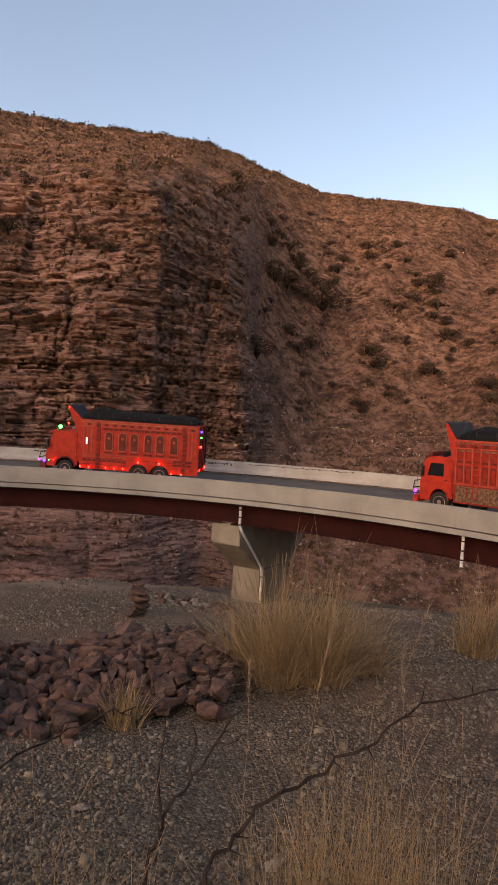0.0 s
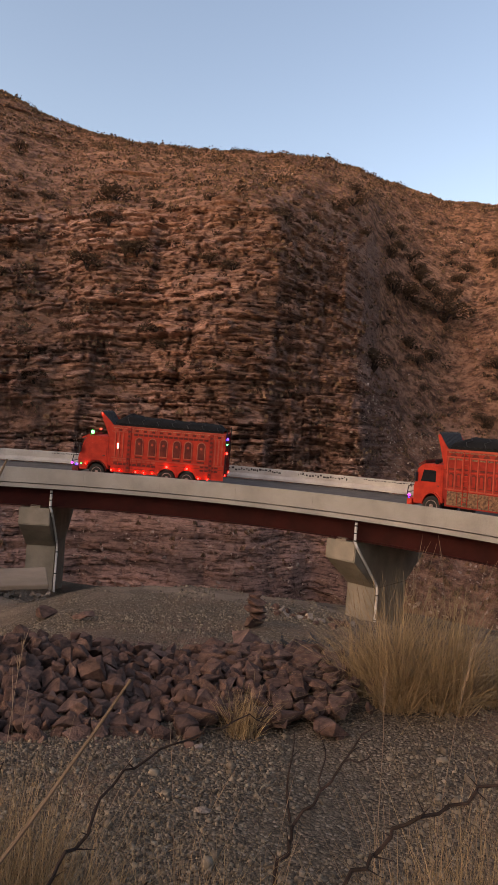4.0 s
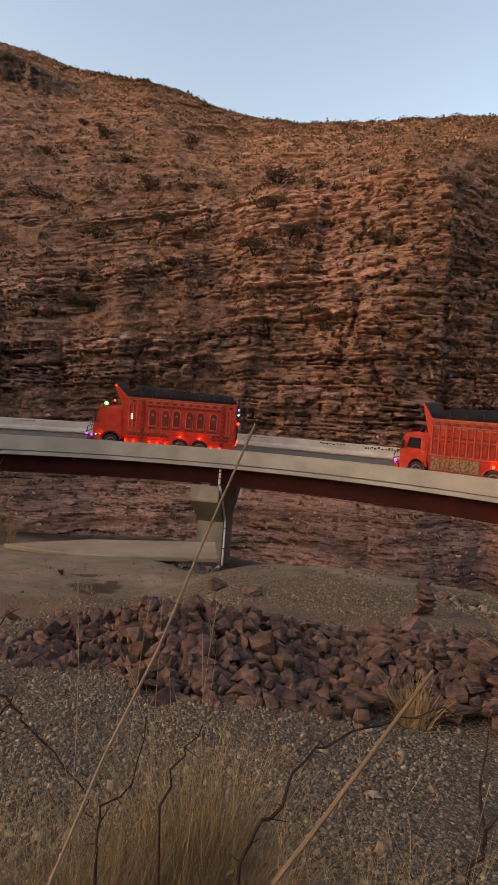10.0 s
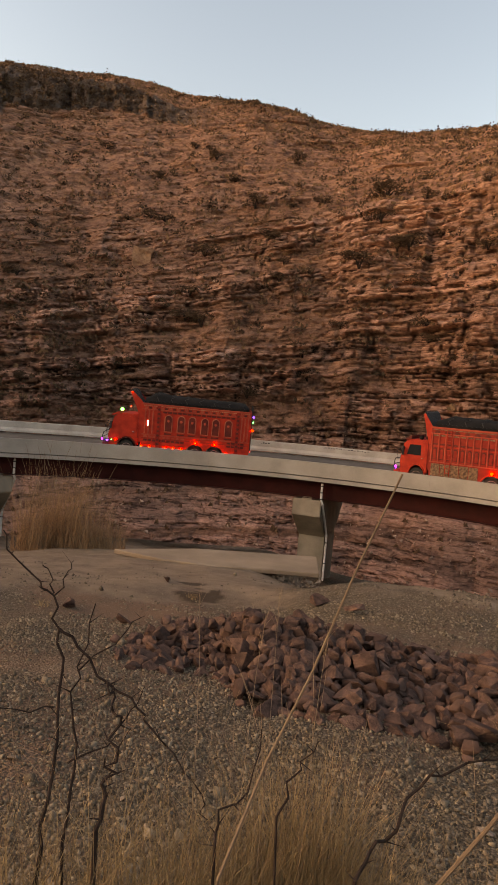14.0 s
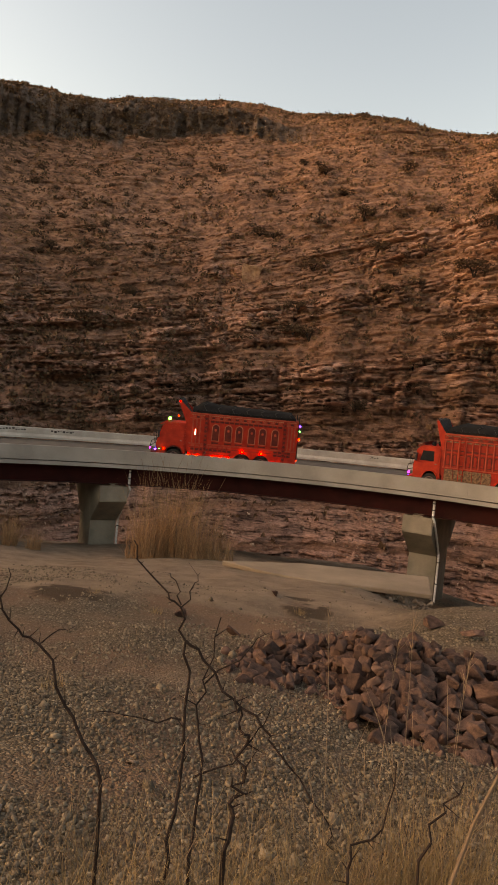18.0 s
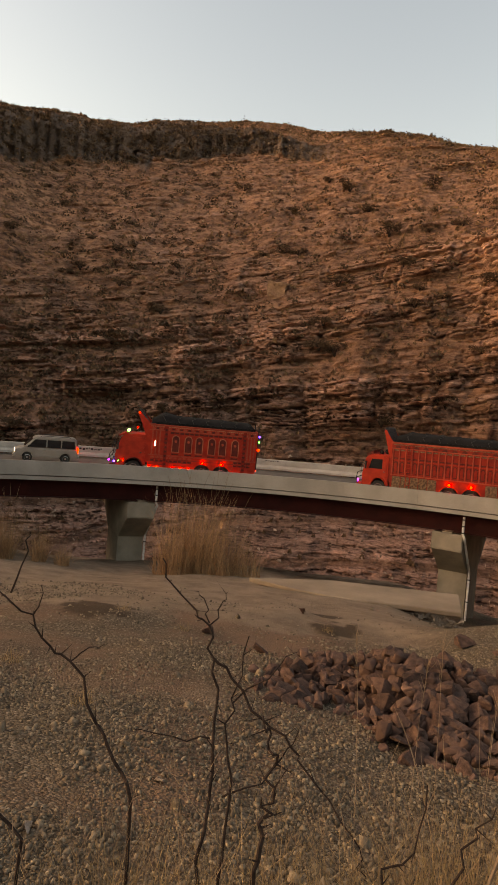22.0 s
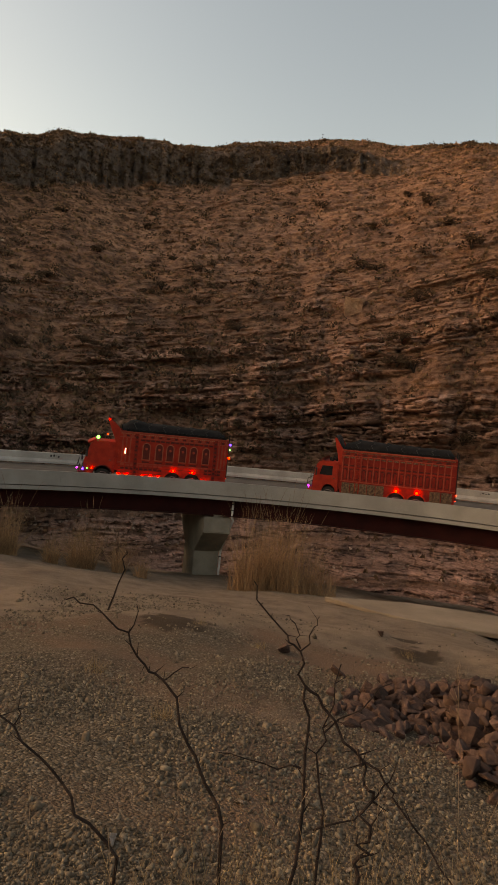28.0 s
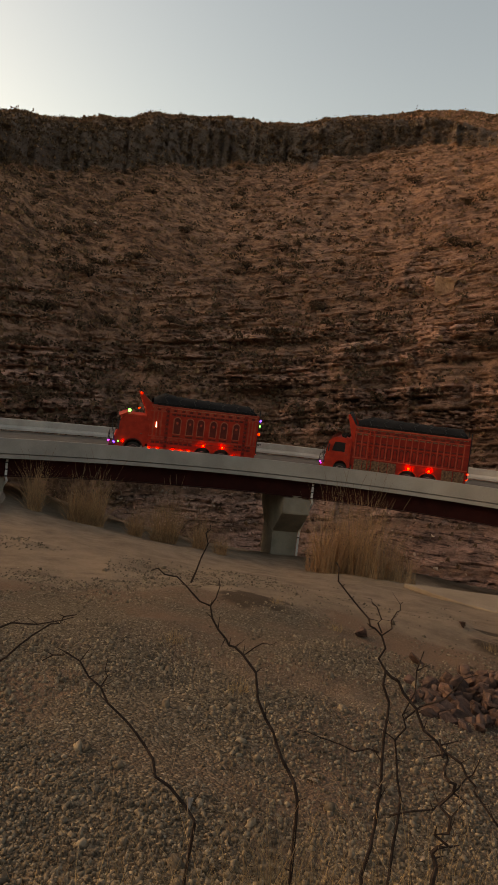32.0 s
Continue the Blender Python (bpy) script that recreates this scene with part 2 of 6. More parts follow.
def box(bm, x0, x1, y0, y1, z0, z1, bevel=0.0, m=None):
    vs = [bm.verts.new((x, y, z)) for z in (z0, z1) for x, y in ((x0, y0), (x1, y0), (x1, y1), (x0, y1))]
    fs = [(3, 2, 1, 0), (4, 5, 6, 7), (0, 1, 5, 4), (1, 2, 6, 5), (2, 3, 7, 6), (3, 0, 4, 7)]
    faces = [bm.faces.new([vs[i] for i in f]) for f in fs]
    if bevel:
        es = list({e for f in faces for e in f.edges})
        out = bmesh.ops.bevel(bm, geom=es, offset=bevel, segments=2, profile=0.7, affect="EDGES", clamp_overlap=True)
        vs = list({v for f in out["faces"] for v in f.verts} | {v for v in vs if v.is_valid})
    if m is not None:
        bmesh.ops.transform(bm, matrix=m, verts=[v for v in vs if v.is_valid])
    return bm


def boxed(*a, **k):
    return box(bmesh.new(), *a, **k)


def tube(bm, pts, radii, sides=7, caps=True):
    """A round bar along points, with a radius at each."""
    pts = [Vector(p) for p in pts]
    if isinstance(radii, (int, float)):
        radii = [radii] * len(pts)
    rings, side = [], None
    for i, p in enumerate(pts):
        d = (pts[min(i + 1, len(pts) - 1)] - pts[max(i - 1, 0)]).normalized()
        if side is None:
            side = d.orthogonal().normalized()
        side = (side - d * side.dot(d)).normalized()
        up = d.cross(side)
        rings.append([bm.verts.new(p + (side * math.cos(2 * math.pi * k / sides) + up * math.sin(2 * math.pi * k / sides)) * radii[i]) for k in range(sides)])
    for a, b in zip(rings, rings[1:]):
        for k in range(sides):
            bm.faces.new((a[k], a[(k + 1) % sides], b[(k + 1) % sides], b[k]))
    if caps:
        bm.faces.new(rings[0][::-1])
        bm.faces.new(rings[-1])
    return bm


def prism(bm, outline, y0, y1):
    """An outline in x, z pushed from y0 to y1."""
    a = [bm.verts.new((x, y0, z)) for x, z in outline]
    b = [bm.verts.new((x, y1, z)) for x, z in outline]
    n = len(a)
    bm.faces.new(a)
    bm.faces.new(b[::-1])
    for i in range(n):
        bm.faces.new((a[(i + 1) % n], a[i], b[i], b[(i + 1) % n]))
    bmesh.ops.recalc_face_normals(bm, faces=bm.faces)
    return bm


# ---------------------------------------------------------------- noise on arrays
def hashed(ix, iy, seed=0):
    h = (np.asarray(ix).astype(np.int64) * 374761393 + np.asarray(iy).astype(np.int64) * 668265263 + seed * 1442695041) & 0xFFFFFFFF
    h = ((h ^ (h >> 13)) * 1274126177) & 0xFFFFFFFF
    h = ((h ^ (h >> 16)) * 2246822519) & 0xFFFFFFFF
    return ((h ^ (h >> 15)) & 0xFFFFFF) / float(0xFFFFFF)


def vnoise(x, y, seed=0):
    x, y = np.asarray(x, float), np.asarray(y, float)
    ix, iy = np.floor(x), np.floor(y)
    fx, fy = x - ix, y - iy
    fx, fy = fx * fx * (3 - 2 * fx), fy * fy * (3 - 2 * fy)
    a, b = hashed(ix, iy, seed), hashed(ix + 1, iy, seed)
    c, d = hashed(ix, iy + 1, seed), hashed(ix + 1, iy + 1, seed)
    return (a * (1 - fx) + b * fx) * (1 - fy) + (c * (1 - fx) + d * fx) * fy - 0.5


def fbm(x, y, octaves=4, seed=0):
    out, amp = 0.0, 1.0
    for k in range(octaves):
        out = out + amp * vnoise(np.asarray(x) * 2 ** k, np.asarray(y) * 2 ** k, seed + 17 * k)
        amp *= 0.5
    return out


def smooth01(x):
    x = np.clip(x, 0, 1)
    return x * x * (3 - 2 * x)


def grid_object(name, P, mat, closed=False, attributes=None):
    """A sheet over an array of points (rows, columns, 3), with named values on its points."""
    r, c = P.shape[:2]
    idx = np.arange(r * c).reshape(r, c)
    nxt = np.roll(idx, -1, axis=1) if closed else None
    if closed:
        q = np.stack([idx[:-1], nxt[:-1], nxt[1:], idx[1:]], -1).reshape(-1, 4)
    else:
        q = np.stack([idx[:-1, :-1], idx[:-1, 1:], idx[1:, 1:], idx[1:, :-1]], -1).reshape(-1, 4)
    me = bpy.data.meshes.new(name)
    me.vertices.add(r * c)
    me.vertices.foreach_set("co", P.reshape(-1).astype(np.float32))
    me.loops.add(len(q) * 4)
    me.loops.foreach_set("vertex_index", q.reshape(-1).astype(np.int32))
    me.polygons.add(len(q))
    me.polygons.foreach_set("loop_start", np.arange(0, len(q) * 4, 4, dtype=np.int32))
    me.update(calc_edges=True)
    for key, val in (attributes or {}).items():
        at = me.attributes.new(key, "FLOAT", "POINT")
        at.data.foreach_set("value", val.reshape(-1).astype(np.float32))
    me.materials.append(mat)
    return new(name, me)


# ---------------------------------------------------------------- terrain
RIDGE_AZ = (-60, -34, -31, -28, -25, -22, -19, -16, -13, -10, -7, -4, -1, 2, 5, 8, 11, 14, 17, 20, 23, 26, 29, 32, 35, 38, 41, 44, 47, 50, 53, 56, 59, 62, 65, 68, 72, 95)
RIDGE_EL = (15, 18.9, 19.8, 20.3, 20.6, 20.8, 21.3, 22.2, 23.2, 23.9, 24.4, 24.6, 24.7, 24.5, 24.4, 24.2, 24.1, 24.2, 24.7, 25.2, 25.7, 25.7, 25.6, 25.9, 25.9, 25.8, 25.4, 25.1, 24.6, 24.4, 24.3, 24.0, 23.7, 22.9, 22.4, 21.8, 21.2, 18)


HILL = 1.42        # the hill's scale about the eye


def ground_h(az, r):
    """Height of the ground at a bearing and a distance."""
    az, r = np.asarray(az, float), np.asarray(r, float) / 1.087
    fall = np.clip(r / 44.0, 1, 100 / 44.0)        # past 48 m the bed keeps falling at the same slant
    r = np.minimum(r, 44.0)
    rr = (0, 1.2, 2.4, 3.6, 5, 8, 12, 14, 16, 20, 27, 33, 40, 53, 4000)
    bank = np.interp(r, rr, (-1.55, -1.6, -2.1, -2.75, -3.0, -3.3, -3.75, -3.95, -4.2, -5.6, -9.2, -10.2, -11.0, -12.0, -12.0))
    wash = np.interp(r, rr, (-1.55, -1.6, -2.1, -2.75, -3.0, -3.5, -4.15, -4.4, -4.7, -5.4, -6.8, -7.9, -9.2, -11.8, -12.0))
    left = np.interp(r, rr, (-1.55, -1.6, -2.1, -2.75, -3.0, -3.4, -3.9, -4.1, -4.3, -4.7, -5.2, -5.5, -5.6, -5.8, -6.0))
    k1 = smooth01((az - 8) / 12)
    k2 = smooth01((az - 46) / 34)
    h = bank * (1 - k1) + wash * k1
    h = h * (1 - k2) + left * k2
    back = smooth01((np.abs(az - 17) - 95) / 40)
    return 1.087 * (h * fall * (1 - back)) + np.interp(r, (0, 44), (-1.55, -1.8)) * fall * back


def ground_z(az, r):
    x, y = -np.sin(np.radians(az)) * r, np.cos(np.radians(az)) * r
    a = np.clip(np.asarray(r) / 12.0, 0.1, 1.0)
    return ground_h(az, r) + 0.5 * a * fbm(x / 6.0, y / 6.0, 3, 5) * np.clip(40.0 / np.maximum(r, 1), 0, 1) + 0.08 * fbm(x / 0.9, y / 0.9, 3, 9)


def build_ground():
    az = np.concatenate([np.arange(-60, 86, 0.35), np.arange(86, 300, 4.0)])
    r = np.concatenate([np.linspace(0.05, 2, 14), np.geomspace(2.1, 60, 330), np.geomspace(63, 4000, 40)])
    A, Rr = np.meshgrid(az, r)
    Z = ground_z(A, Rr)
    P = np.stack([-np.sin(np.radians(A)) * Rr, np.cos(np.radians(A)) * Rr, Z], -1)
    sand = 0.4 * smooth01((Rr - 14.2) / 2.5) * smooth01((A - 12) / 8) + 0.14 * smooth01((A - 44) / 16) * smooth01((Rr - 13) / 6) - 0.12
    sand = sand + 0.25 * smooth01((Rr - 14) / 3) * smooth01((14 - A) / 8)
    # damp patches left on the sand
    wet = 0.0 * Rr
    for wa, wr, sa, sr in ((24.6, 16.9, 1.7, 1.0), (25.0, 18.6, 1.4, 0.35), (23.0, 17.4, 1.2, 0.5), (46.4, 15.2, 2.6, 0.8), (44.2, 14.8, 1.6, 0.5)):
        d = np.hypot((A - wa) / sa, (Rr - wr) / sr) + 1.3 * fbm(P[..., 0] / 0.9, P[..., 1] / 0.5, 3, 61)
        wet = np.maximum(wet, smooth01((1.05 - d) / 0.3))
    ob = grid_object("ground", P[:, ::-1], M_GROUND, closed=True, attributes={"sand": sand[:, ::-1], "wet": 0.9 * wet[:, ::-1]})
    return tagged(ob, "grey river gravel bed with sandy patches", "ground", kind="structure")


def hill_profile(az):
    """Control points (distance, height) from foot to crest for each bearing: arrays of shape (6, n)."""
    el = np.interp(az, RIDGE_AZ, RIDGE_EL) + 0.25 * fbm(az / 2.2, az * 0 + 3.3, 3, 31)
    cliff = smooth01((az + 16.0) / 2.6)          # the crag ends in a dark edge on its right
    left = smooth01((az - 18) / 30)
    far_left = smooth01((az - 50) / 14)
    right = smooth01((-9 - az) / 10)              # scree running down behind the bridge
    foot_r = 60 - 3 * cliff - 5.5 * smooth01((az + 16) / 14) * (1 - smooth01((az - 42) / 12)) - 5 * smooth01((az - 40) / 12) - 12 * smooth01((az - 50) / 26) - 17 * right + 2 * fbm(az / 5, az * 0, 3, 3)
    foot_z = -14 + 1.5 * right
    top_el = np.interp(az, (-60, -22, -16.8, -14.8, -13.4, -12.6, -10.9, -7.1, -3.7, 1, 4, 12, 22, 32, 42, 52, 62, 95), (3, 2.5, 4, 6.8, 10.8, 14.2, 16.5, 18.3, 20.0, 20.5, 19.8, 18.0, 15.5, 13.6, 9.8, 6.8, 4.0, 3))
    top_r = np.interp(az, (-60, -22, -17.5, -14.6, -13, -9, -4.7, -1, 10, 32, 50, 70, 95), (83, 80, 78.5, 77, 74, 71, 66, 69, 75, 80, 74, 60, 50))
    ridge_r = np.interp(az, (-60, -34, -20, -12, 0, 10, 16, 24, 36, 52, 72, 95), (168, 162, 148, 136, 122, 124, 138, 142, 160, 150, 112, 88))
    top_z = top_r * np.tan(np.radians(top_el))
    ridge_z = ridge_r * np.tan(np.radians(el))
    band = smooth01((az - 26.5) / 3.5)               # dark cliff band under the left crest
    b0_el, b1_el = el - np.interp(az, (26, 40, 60), (2.0, 2.9, 4.2)), el - 0.9
    b_r = ridge_r * 0.88
    s0 = 0.62
    f0r, f0z = top_r + (ridge_r - top_r) * s0, top_z + (ridge_z - top_z) * s0
    f1r, f1z = top_r + (ridge_r - top_r) * 0.9, top_z + (ridge_z - top_z) * 0.9 + 0.6
    p0r = f0r * (1 - band) + b_r * band
    p0z = f0z * (1 - band) + b_r * np.tan(np.radians(b0_el)) * band
    p1r = f1r * (1 - band) + (b_r + 4) * band
    p1z = f1z * (1 - band) + (b_r + 4) * np.tan(np.radians(b1_el)) * band
    Rk = np.stack([foot_r, top_r, p0r, p1r, ridge_r, ridge_r + 130])
    Zk = np.stack([foot_z, top_z, p0z, p1z, ridge_z, ridge_z * 0.55])
    return Rk, Zk, cliff, band


def hill_points(az, v):
    """Single points of the hillside, one for each bearing and step."""
    return hill_sheet(az, v, False)


def hill_sheet(az, v, grid=True):
    """Points of the hillside over bearings az and steps v in 0..5 (foot, cliff top, band foot, band top, crest, back)."""
    Rk, Zk, cliff, band = hill_profile(az)
    if grid and v.ndim == 1:
        v = v[:, None] + 0 * az[None, :]
    k = np.clip(np.floor(v).astype(int), 0, 4)
    t = (v - k)
    if grid:
        cols = np.arange(len(az))[None, :] + 0 * k
        A = az[None, :] + 0 * t
        V = v
    else:
        cols, A, V = np.arange(len(az)), az, v
    r = Rk[k, cols] * (1 - t) + Rk[k + 1, cols] * t
    z = Zk[k, cols] * (1 - t) + Zk[k + 1, cols] * t
    C, B = cliff[cols], band[cols]
    # the cliff bulges: steep below, leaning back above
    facet = smooth01((A + 14.5) / 1.0) * smooth01((-2 - A) / 4)
    on_cliff = smooth01((1.12 + 0.6 * facet - V) / 0.2)
    r = r - on_cliff * C * 3.5 * np.sin(np.clip((V - 0.24) / 0.76, 0, 1) * math.pi) ** 1.2 * (1 + 0.8 * fbm(A / 4.0, V * 2.0, 2, 71))
    # an apron of fallen stone at the foot
    r = r - np.interp(A, (-60, -14, -8, 4, 20, 45, 60), (0, 2, 8, 8, 4.5, 2.5, 0)) * np.clip(1 - V / 0.3, 0, 1)
    a = np.radians(A) * 72.0 - 0.6 * (Rk[1][cols] - 70.0)
    # gullies and swells
    r = r + (2.6 * fbm(a / 11, z / 26, 4, 11) + 1.1 * fbm(a / 3.6, z / 9, 3, 12)) * np.clip(V * 3, 0.15, 1) * (1.0 - 0.35 * C * on_cliff)
    gully = smooth01((-15 - A) / 6)
    r = r + gully * 9 * (np.abs(fbm((A + z * 0.11) / 7.5, z * 0.01, 2, 41)) - 0.18) * smooth01((V - 0.1) / 0.7) * smooth01((4.0 - V) / 0.5)
    # bedding
    dip = np.interp(A, (-60, 0, 12, 30, 60, 95), (-2.3, 0, 1.4, 7.0, 18.0, 31.0)) * (0.3 + 0.7 * smooth01((z + 8) / 24))
    s = z + dip + 0.6 * fbm(a / 18, z / 14, 3, 21)
    # hard courses stand out as ledges, soft ones weather back into soil
    s0 = s + 0.9 * fbm(a / 22, s / 9, 3, 81)
    i0 = np.floor(s0 / 3.1)
    f0 = s0 / 3.1 - i0
    hard = smooth01((vnoise(a / 17 + 40 * hashed(i0, i0 * 0, 83), i0 * 0.0, 82) + 0.28) / 0.22)
    soft = smooth01((A + 2) / 16)
    C = np.maximum(C, 0.6 * smooth01((A + 17.5) / 2.0))
    rock = C * on_cliff + (1 - C) * on_cliff * 0.1
    bed_line = smooth01(1 - np.abs(V - 1.0) / 0.5)
    patchy = smooth01((fbm(a / 13, s / 5.0, 3, 51) + 0.12) / 0.16)
    rock = np.clip(rock * (0.82 + 0.18 * patchy) + 0.5 * patchy * smooth01((2.0 - V) / 1.0) * C * (1 - on_cliff), 0, 1)
    rock = rock * (1 - soft * (0.7 - 0.7 * hard * smooth01((f0 - 0.12) / 0.12)))
    # thin ledges crop out of the slope above the crag
    i3 = np.floor(s0 / 1.9)
    f3 = s0 / 1.9 - i3
    crop = smooth01((vnoise(a / 8 + 30 * hashed(i3, i3 * 0, 87), i3 * 0.0, 86) + 0.05) / 0.2) * smooth01((f3 - 0.45) / 0.08)
    upper = smooth01((A + 13) / 7) * smooth01((3.7 - V) / 0.7) * smooth01((62 - A) / 20)
    rock = np.maximum(rock, upper * (0.16 + 0.42 * crop))
    ab = np.radians(A) * 140.0
    in_band = B * smooth01((V - 2.0 + 0.22 * fbm(ab / 5, ab * 0, 3, 39)) / 0.12) * smooth01((3.02 + 0.75 * smooth01((A - 30) / 12) - V) / 0.06)
    th1, th2 = 1.35, 0.4
    w = 0.45 * fbm(a / 4.5, s / 2.4, 4, 61)
    i1, i2 = np.floor((s + w) / th1), np.floor((s + w) / th2)
    f2 = (s + w) / th2 - i2
    bw = a / (0.9 + 2.0 * hashed(i2, i2 * 0, 7)) + 9 * hashed(i2, i2 * 0, 8) + 0.3 * fbm(a / 0.9, s / 0.7, 2, 62)
    blk = np.floor(bw)
    split = ((bw - blk) < 0.14) * (hashed(i2, blk, 16) > 0.35)
    h1 = hashed(i1, np.floor(a / 14 + 5 * hashed(i1, i1 * 0, 1)), 2)
    h2 = hashed(i2, np.floor(a / 7 + 5 * hashed(i2, i2 * 0, 3)), 4)
    h3 = hashed(i2, blk, 5)
    crack = (f2 < 0.22) * (hashed(i2, np.floor(a / 5), 6) > 0.6)
    out = 0.85 * h1 + 0.5 * h2 + 0.75 * h3 - 0.65 * crack - 0.5 * split
    low = 0.3 + 0.7 * smooth01((V - 0.12) / 0.25)
    out = out * low
    rag = 1.1 * fbm(a / 0.8, s / 0.42, 3, 91) + 1.3 * fbm(a / 3.0, s / 1.4, 3, 92)
    r = r - np.clip(rock * 1.4, 0, 1) * low * (0.3 + 0.5 * soft) * (hard - 0.5) * smooth01((f0 - 0.08) / 0.1)
    # clefts and buttresses across the crag
    cleft = fbm(a / 5.2, z / 19, 3, 85)
    r = r + rock * (1.2 * smooth01((cleft - 0.2) / 0.1) - 0.7 * smooth01((-0.12 - cleft) / 0.08)) * smooth01((V - 0.12) / 0.2)
    r = r - 1.25 * rock * (out - 0.9 * low + 0.5 * low * rag + 0.5 * low * f2 * hashed(i2, blk, 15))
    fp = a / 8.5 + 0.5 * fbm(a / 7, z / 14, 3, 35)
    fissure = smooth01(1 - np.abs(fp - np.floor(fp) - 0.5 + 0.1 * fbm(a / 1.2, z / 1.5, 3, 38)) / 0.045) * (hashed(np.floor(fp), np.floor(fp) * 0, 36) > 0.3)
    r = r + rock * fissure * 0.8 * smooth01((V - 0.1) / 0.3) * (hashed(np.floor(fp), np.floor(s / 2.5), 37) > 0.45)
    col_i = np.floor(ab / 1.05 + 0.9 * fbm(ab / 3, z / 12, 3, 33))
    r = r - in_band * 1.8 * (hashed(col_i, col_i * 0, 9) - 0.5) + in_band * 1.3 * (hashed(col_i, np.floor(z / 1.3), 10) - 0.5) - in_band * 1.6 * fbm(ab / 2.0, z / 4.0, 3, 34)
    r = r - (1 - np.maximum(rock, in_band)) * (0.35 * fbm(a / 1.4, z / 0.8, 3, 93) + 0.5 * np.abs(fbm(a / 4.5, z / 2.5, 2, 94)) + 0.4 * fbm(a / 0.7, z / 0.36, 2, 98))
    z = z + 0.25 * fbm(a / 1.1, r / 1.1, 3, 77) * (1 - rock)
    # bed tone darkens unevenly from bearing 5 rightwards
    right_dark = 0.72 * smooth01((5 - A) / 9) * (0.7 + 0.6 * fbm(a / 8, z / 8, 3, 95))
    # random tone of each course, lowered in cracks to stand for their shade
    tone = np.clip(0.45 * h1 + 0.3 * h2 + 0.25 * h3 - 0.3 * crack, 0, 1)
    tone = tone * (1 - np.clip(right_dark, 0, 0.8))
    tone = tone * (1 - in_band) + in_band * (0.15 + 0.4 * hashed(col_i, np.floor(z / 4.0), 13))
    P = np.stack([-np.sin(np.radians(A)) * r, np.cos(np.radians(A)) * r, z], -1)
    return HILL * P, np.clip(np.maximum(rock, in_band), 0, 1), tone, in_band


def build_hill():
    az = np.concatenate([np.arange(96, 80, -0.5), np.arange(80, -46, -0.125), np.arange(-46, -62, -0.5)])
    # level rows up to 25 m, then even steps to each bearing's crest, and down its back
    Zk = hill_profile(az)[1]
    v = np.zeros((350 + 180 + 10, len(az)))
    for j in range(len(az)):
        z = np.concatenate([np.linspace(Zk[0, j], 25, 350, endpoint=False), np.linspace(25, Zk[4, j], 180)])
        v[:530, j] = np.interp(z, Zk[:5, j], np.arange(5))
        v[530:, j] = np.linspace(4.05, 5, 10)
    P, rock, tone, band = hill_sheet(az, v)
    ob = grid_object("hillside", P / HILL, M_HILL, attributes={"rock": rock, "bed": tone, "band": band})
    ob.scale = (HILL, HILL, HILL)
    return tagged(ob, "steep brown hillside with bedded rock cliff and dry grass", "hillside", kind="structure")


def build_low_light_block():
    """Unseen slopes left and behind, added to block low light; they close the place."""
    az = np.arange(94, 303, 1.5)
    u = np.linspace(0, 1, 40)
    A, U = np.meshgrid(az, u)
    el = np.interp(A, (94, 104, 118, 140, 200, 260, 303), (17.5, 9.0, 4.5, 5, 9, 11, 15))
    r = 88 + 75 * U + 6 * fbm(A / 9, U * 5, 3, 96)
    z = -24 + (r * np.tan(np.radians(el)) + 24) * U ** 0.8 + 3 * fbm(A / 4, U * 9, 4, 97) * U
    P = np.stack([-np.sin(np.radians(A)) * r, np.cos(np.radians(A)) * r, z], -1)
    ob = grid_object("unseen_light_block", P[:, ::-1], M_HILL, attributes={"rock": 0.15 + 0 * A, "bed": 0.5 + 0 * A, "band": 0 * A})
    return tagged(ob, "unseen brown grassy slope added to block low light", "hillside", kind="structure")


build_ground()
build_hill()
build_low_light_block()


# ---------------------------------------------------------------- bridge
CX, CY, RAD = -8.78, 9.755, 27.62        # centre of the curve, radius of the inner parapet's face
WIDTH, BANK = 10.2, 0.058                  # over both parapets, and the fall of the deck towards the inside


def top_z(th):
    return -2.85 - 0.251 * radians(th)


def on_arc(th, out, up):
    """A point of the bridge: degrees along the curve, metres outwards from the inner face, metres above the inner parapet's top."""
    a = radians(th)
    return Vector((CX - math.sin(a) * (RAD + out), CY + math.cos(a) * (RAD + out), top_z(th) + up))


def deck_up(out):
    return -0.9 + BANK * out


def arc_pose(th, out, up, bank=True):
    """A pose on the bridge: x along the curve to the left, y towards the inside, z up."""
    p = on_arc(th, out, up)
    return pose(p.x, p.y, p.z, -math.degrees(math.atan(BANK)) if bank else 0, 0, th + 180)


def sweep(bm, section, th0, th1, step=1.5):
    """A closed section (out, up) swept along the curve."""
    n = max(2, int(round((th1 - th0) / step)) + 1)
    rings = [[bm.verts.new(on_arc(th0 + (th1 - th0) * i / (n - 1), o, u)) for o, u in section] for i in range(n)]
    k = len(section)
    for a, b in zip(rings, rings[1:]):
        for i in range(k):
            bm.faces.new((a[i], a[(i + 1) % k], b[(i + 1) % k], b[i]))
    bm.faces.new(rings[0][::-1])
    bm.faces.new(rings[-1])
    bmesh.ops.recalc_face_normals(bm, faces=bm.faces)
    return bm


TH0, TH1 = -118.0, 112.0
PIERS = ((-76.0, -8), (-34.8, -9), (3.1, 0), (43.3, 13), (83.0, 13))   # place along the curve and skew
PANEL = 9.6


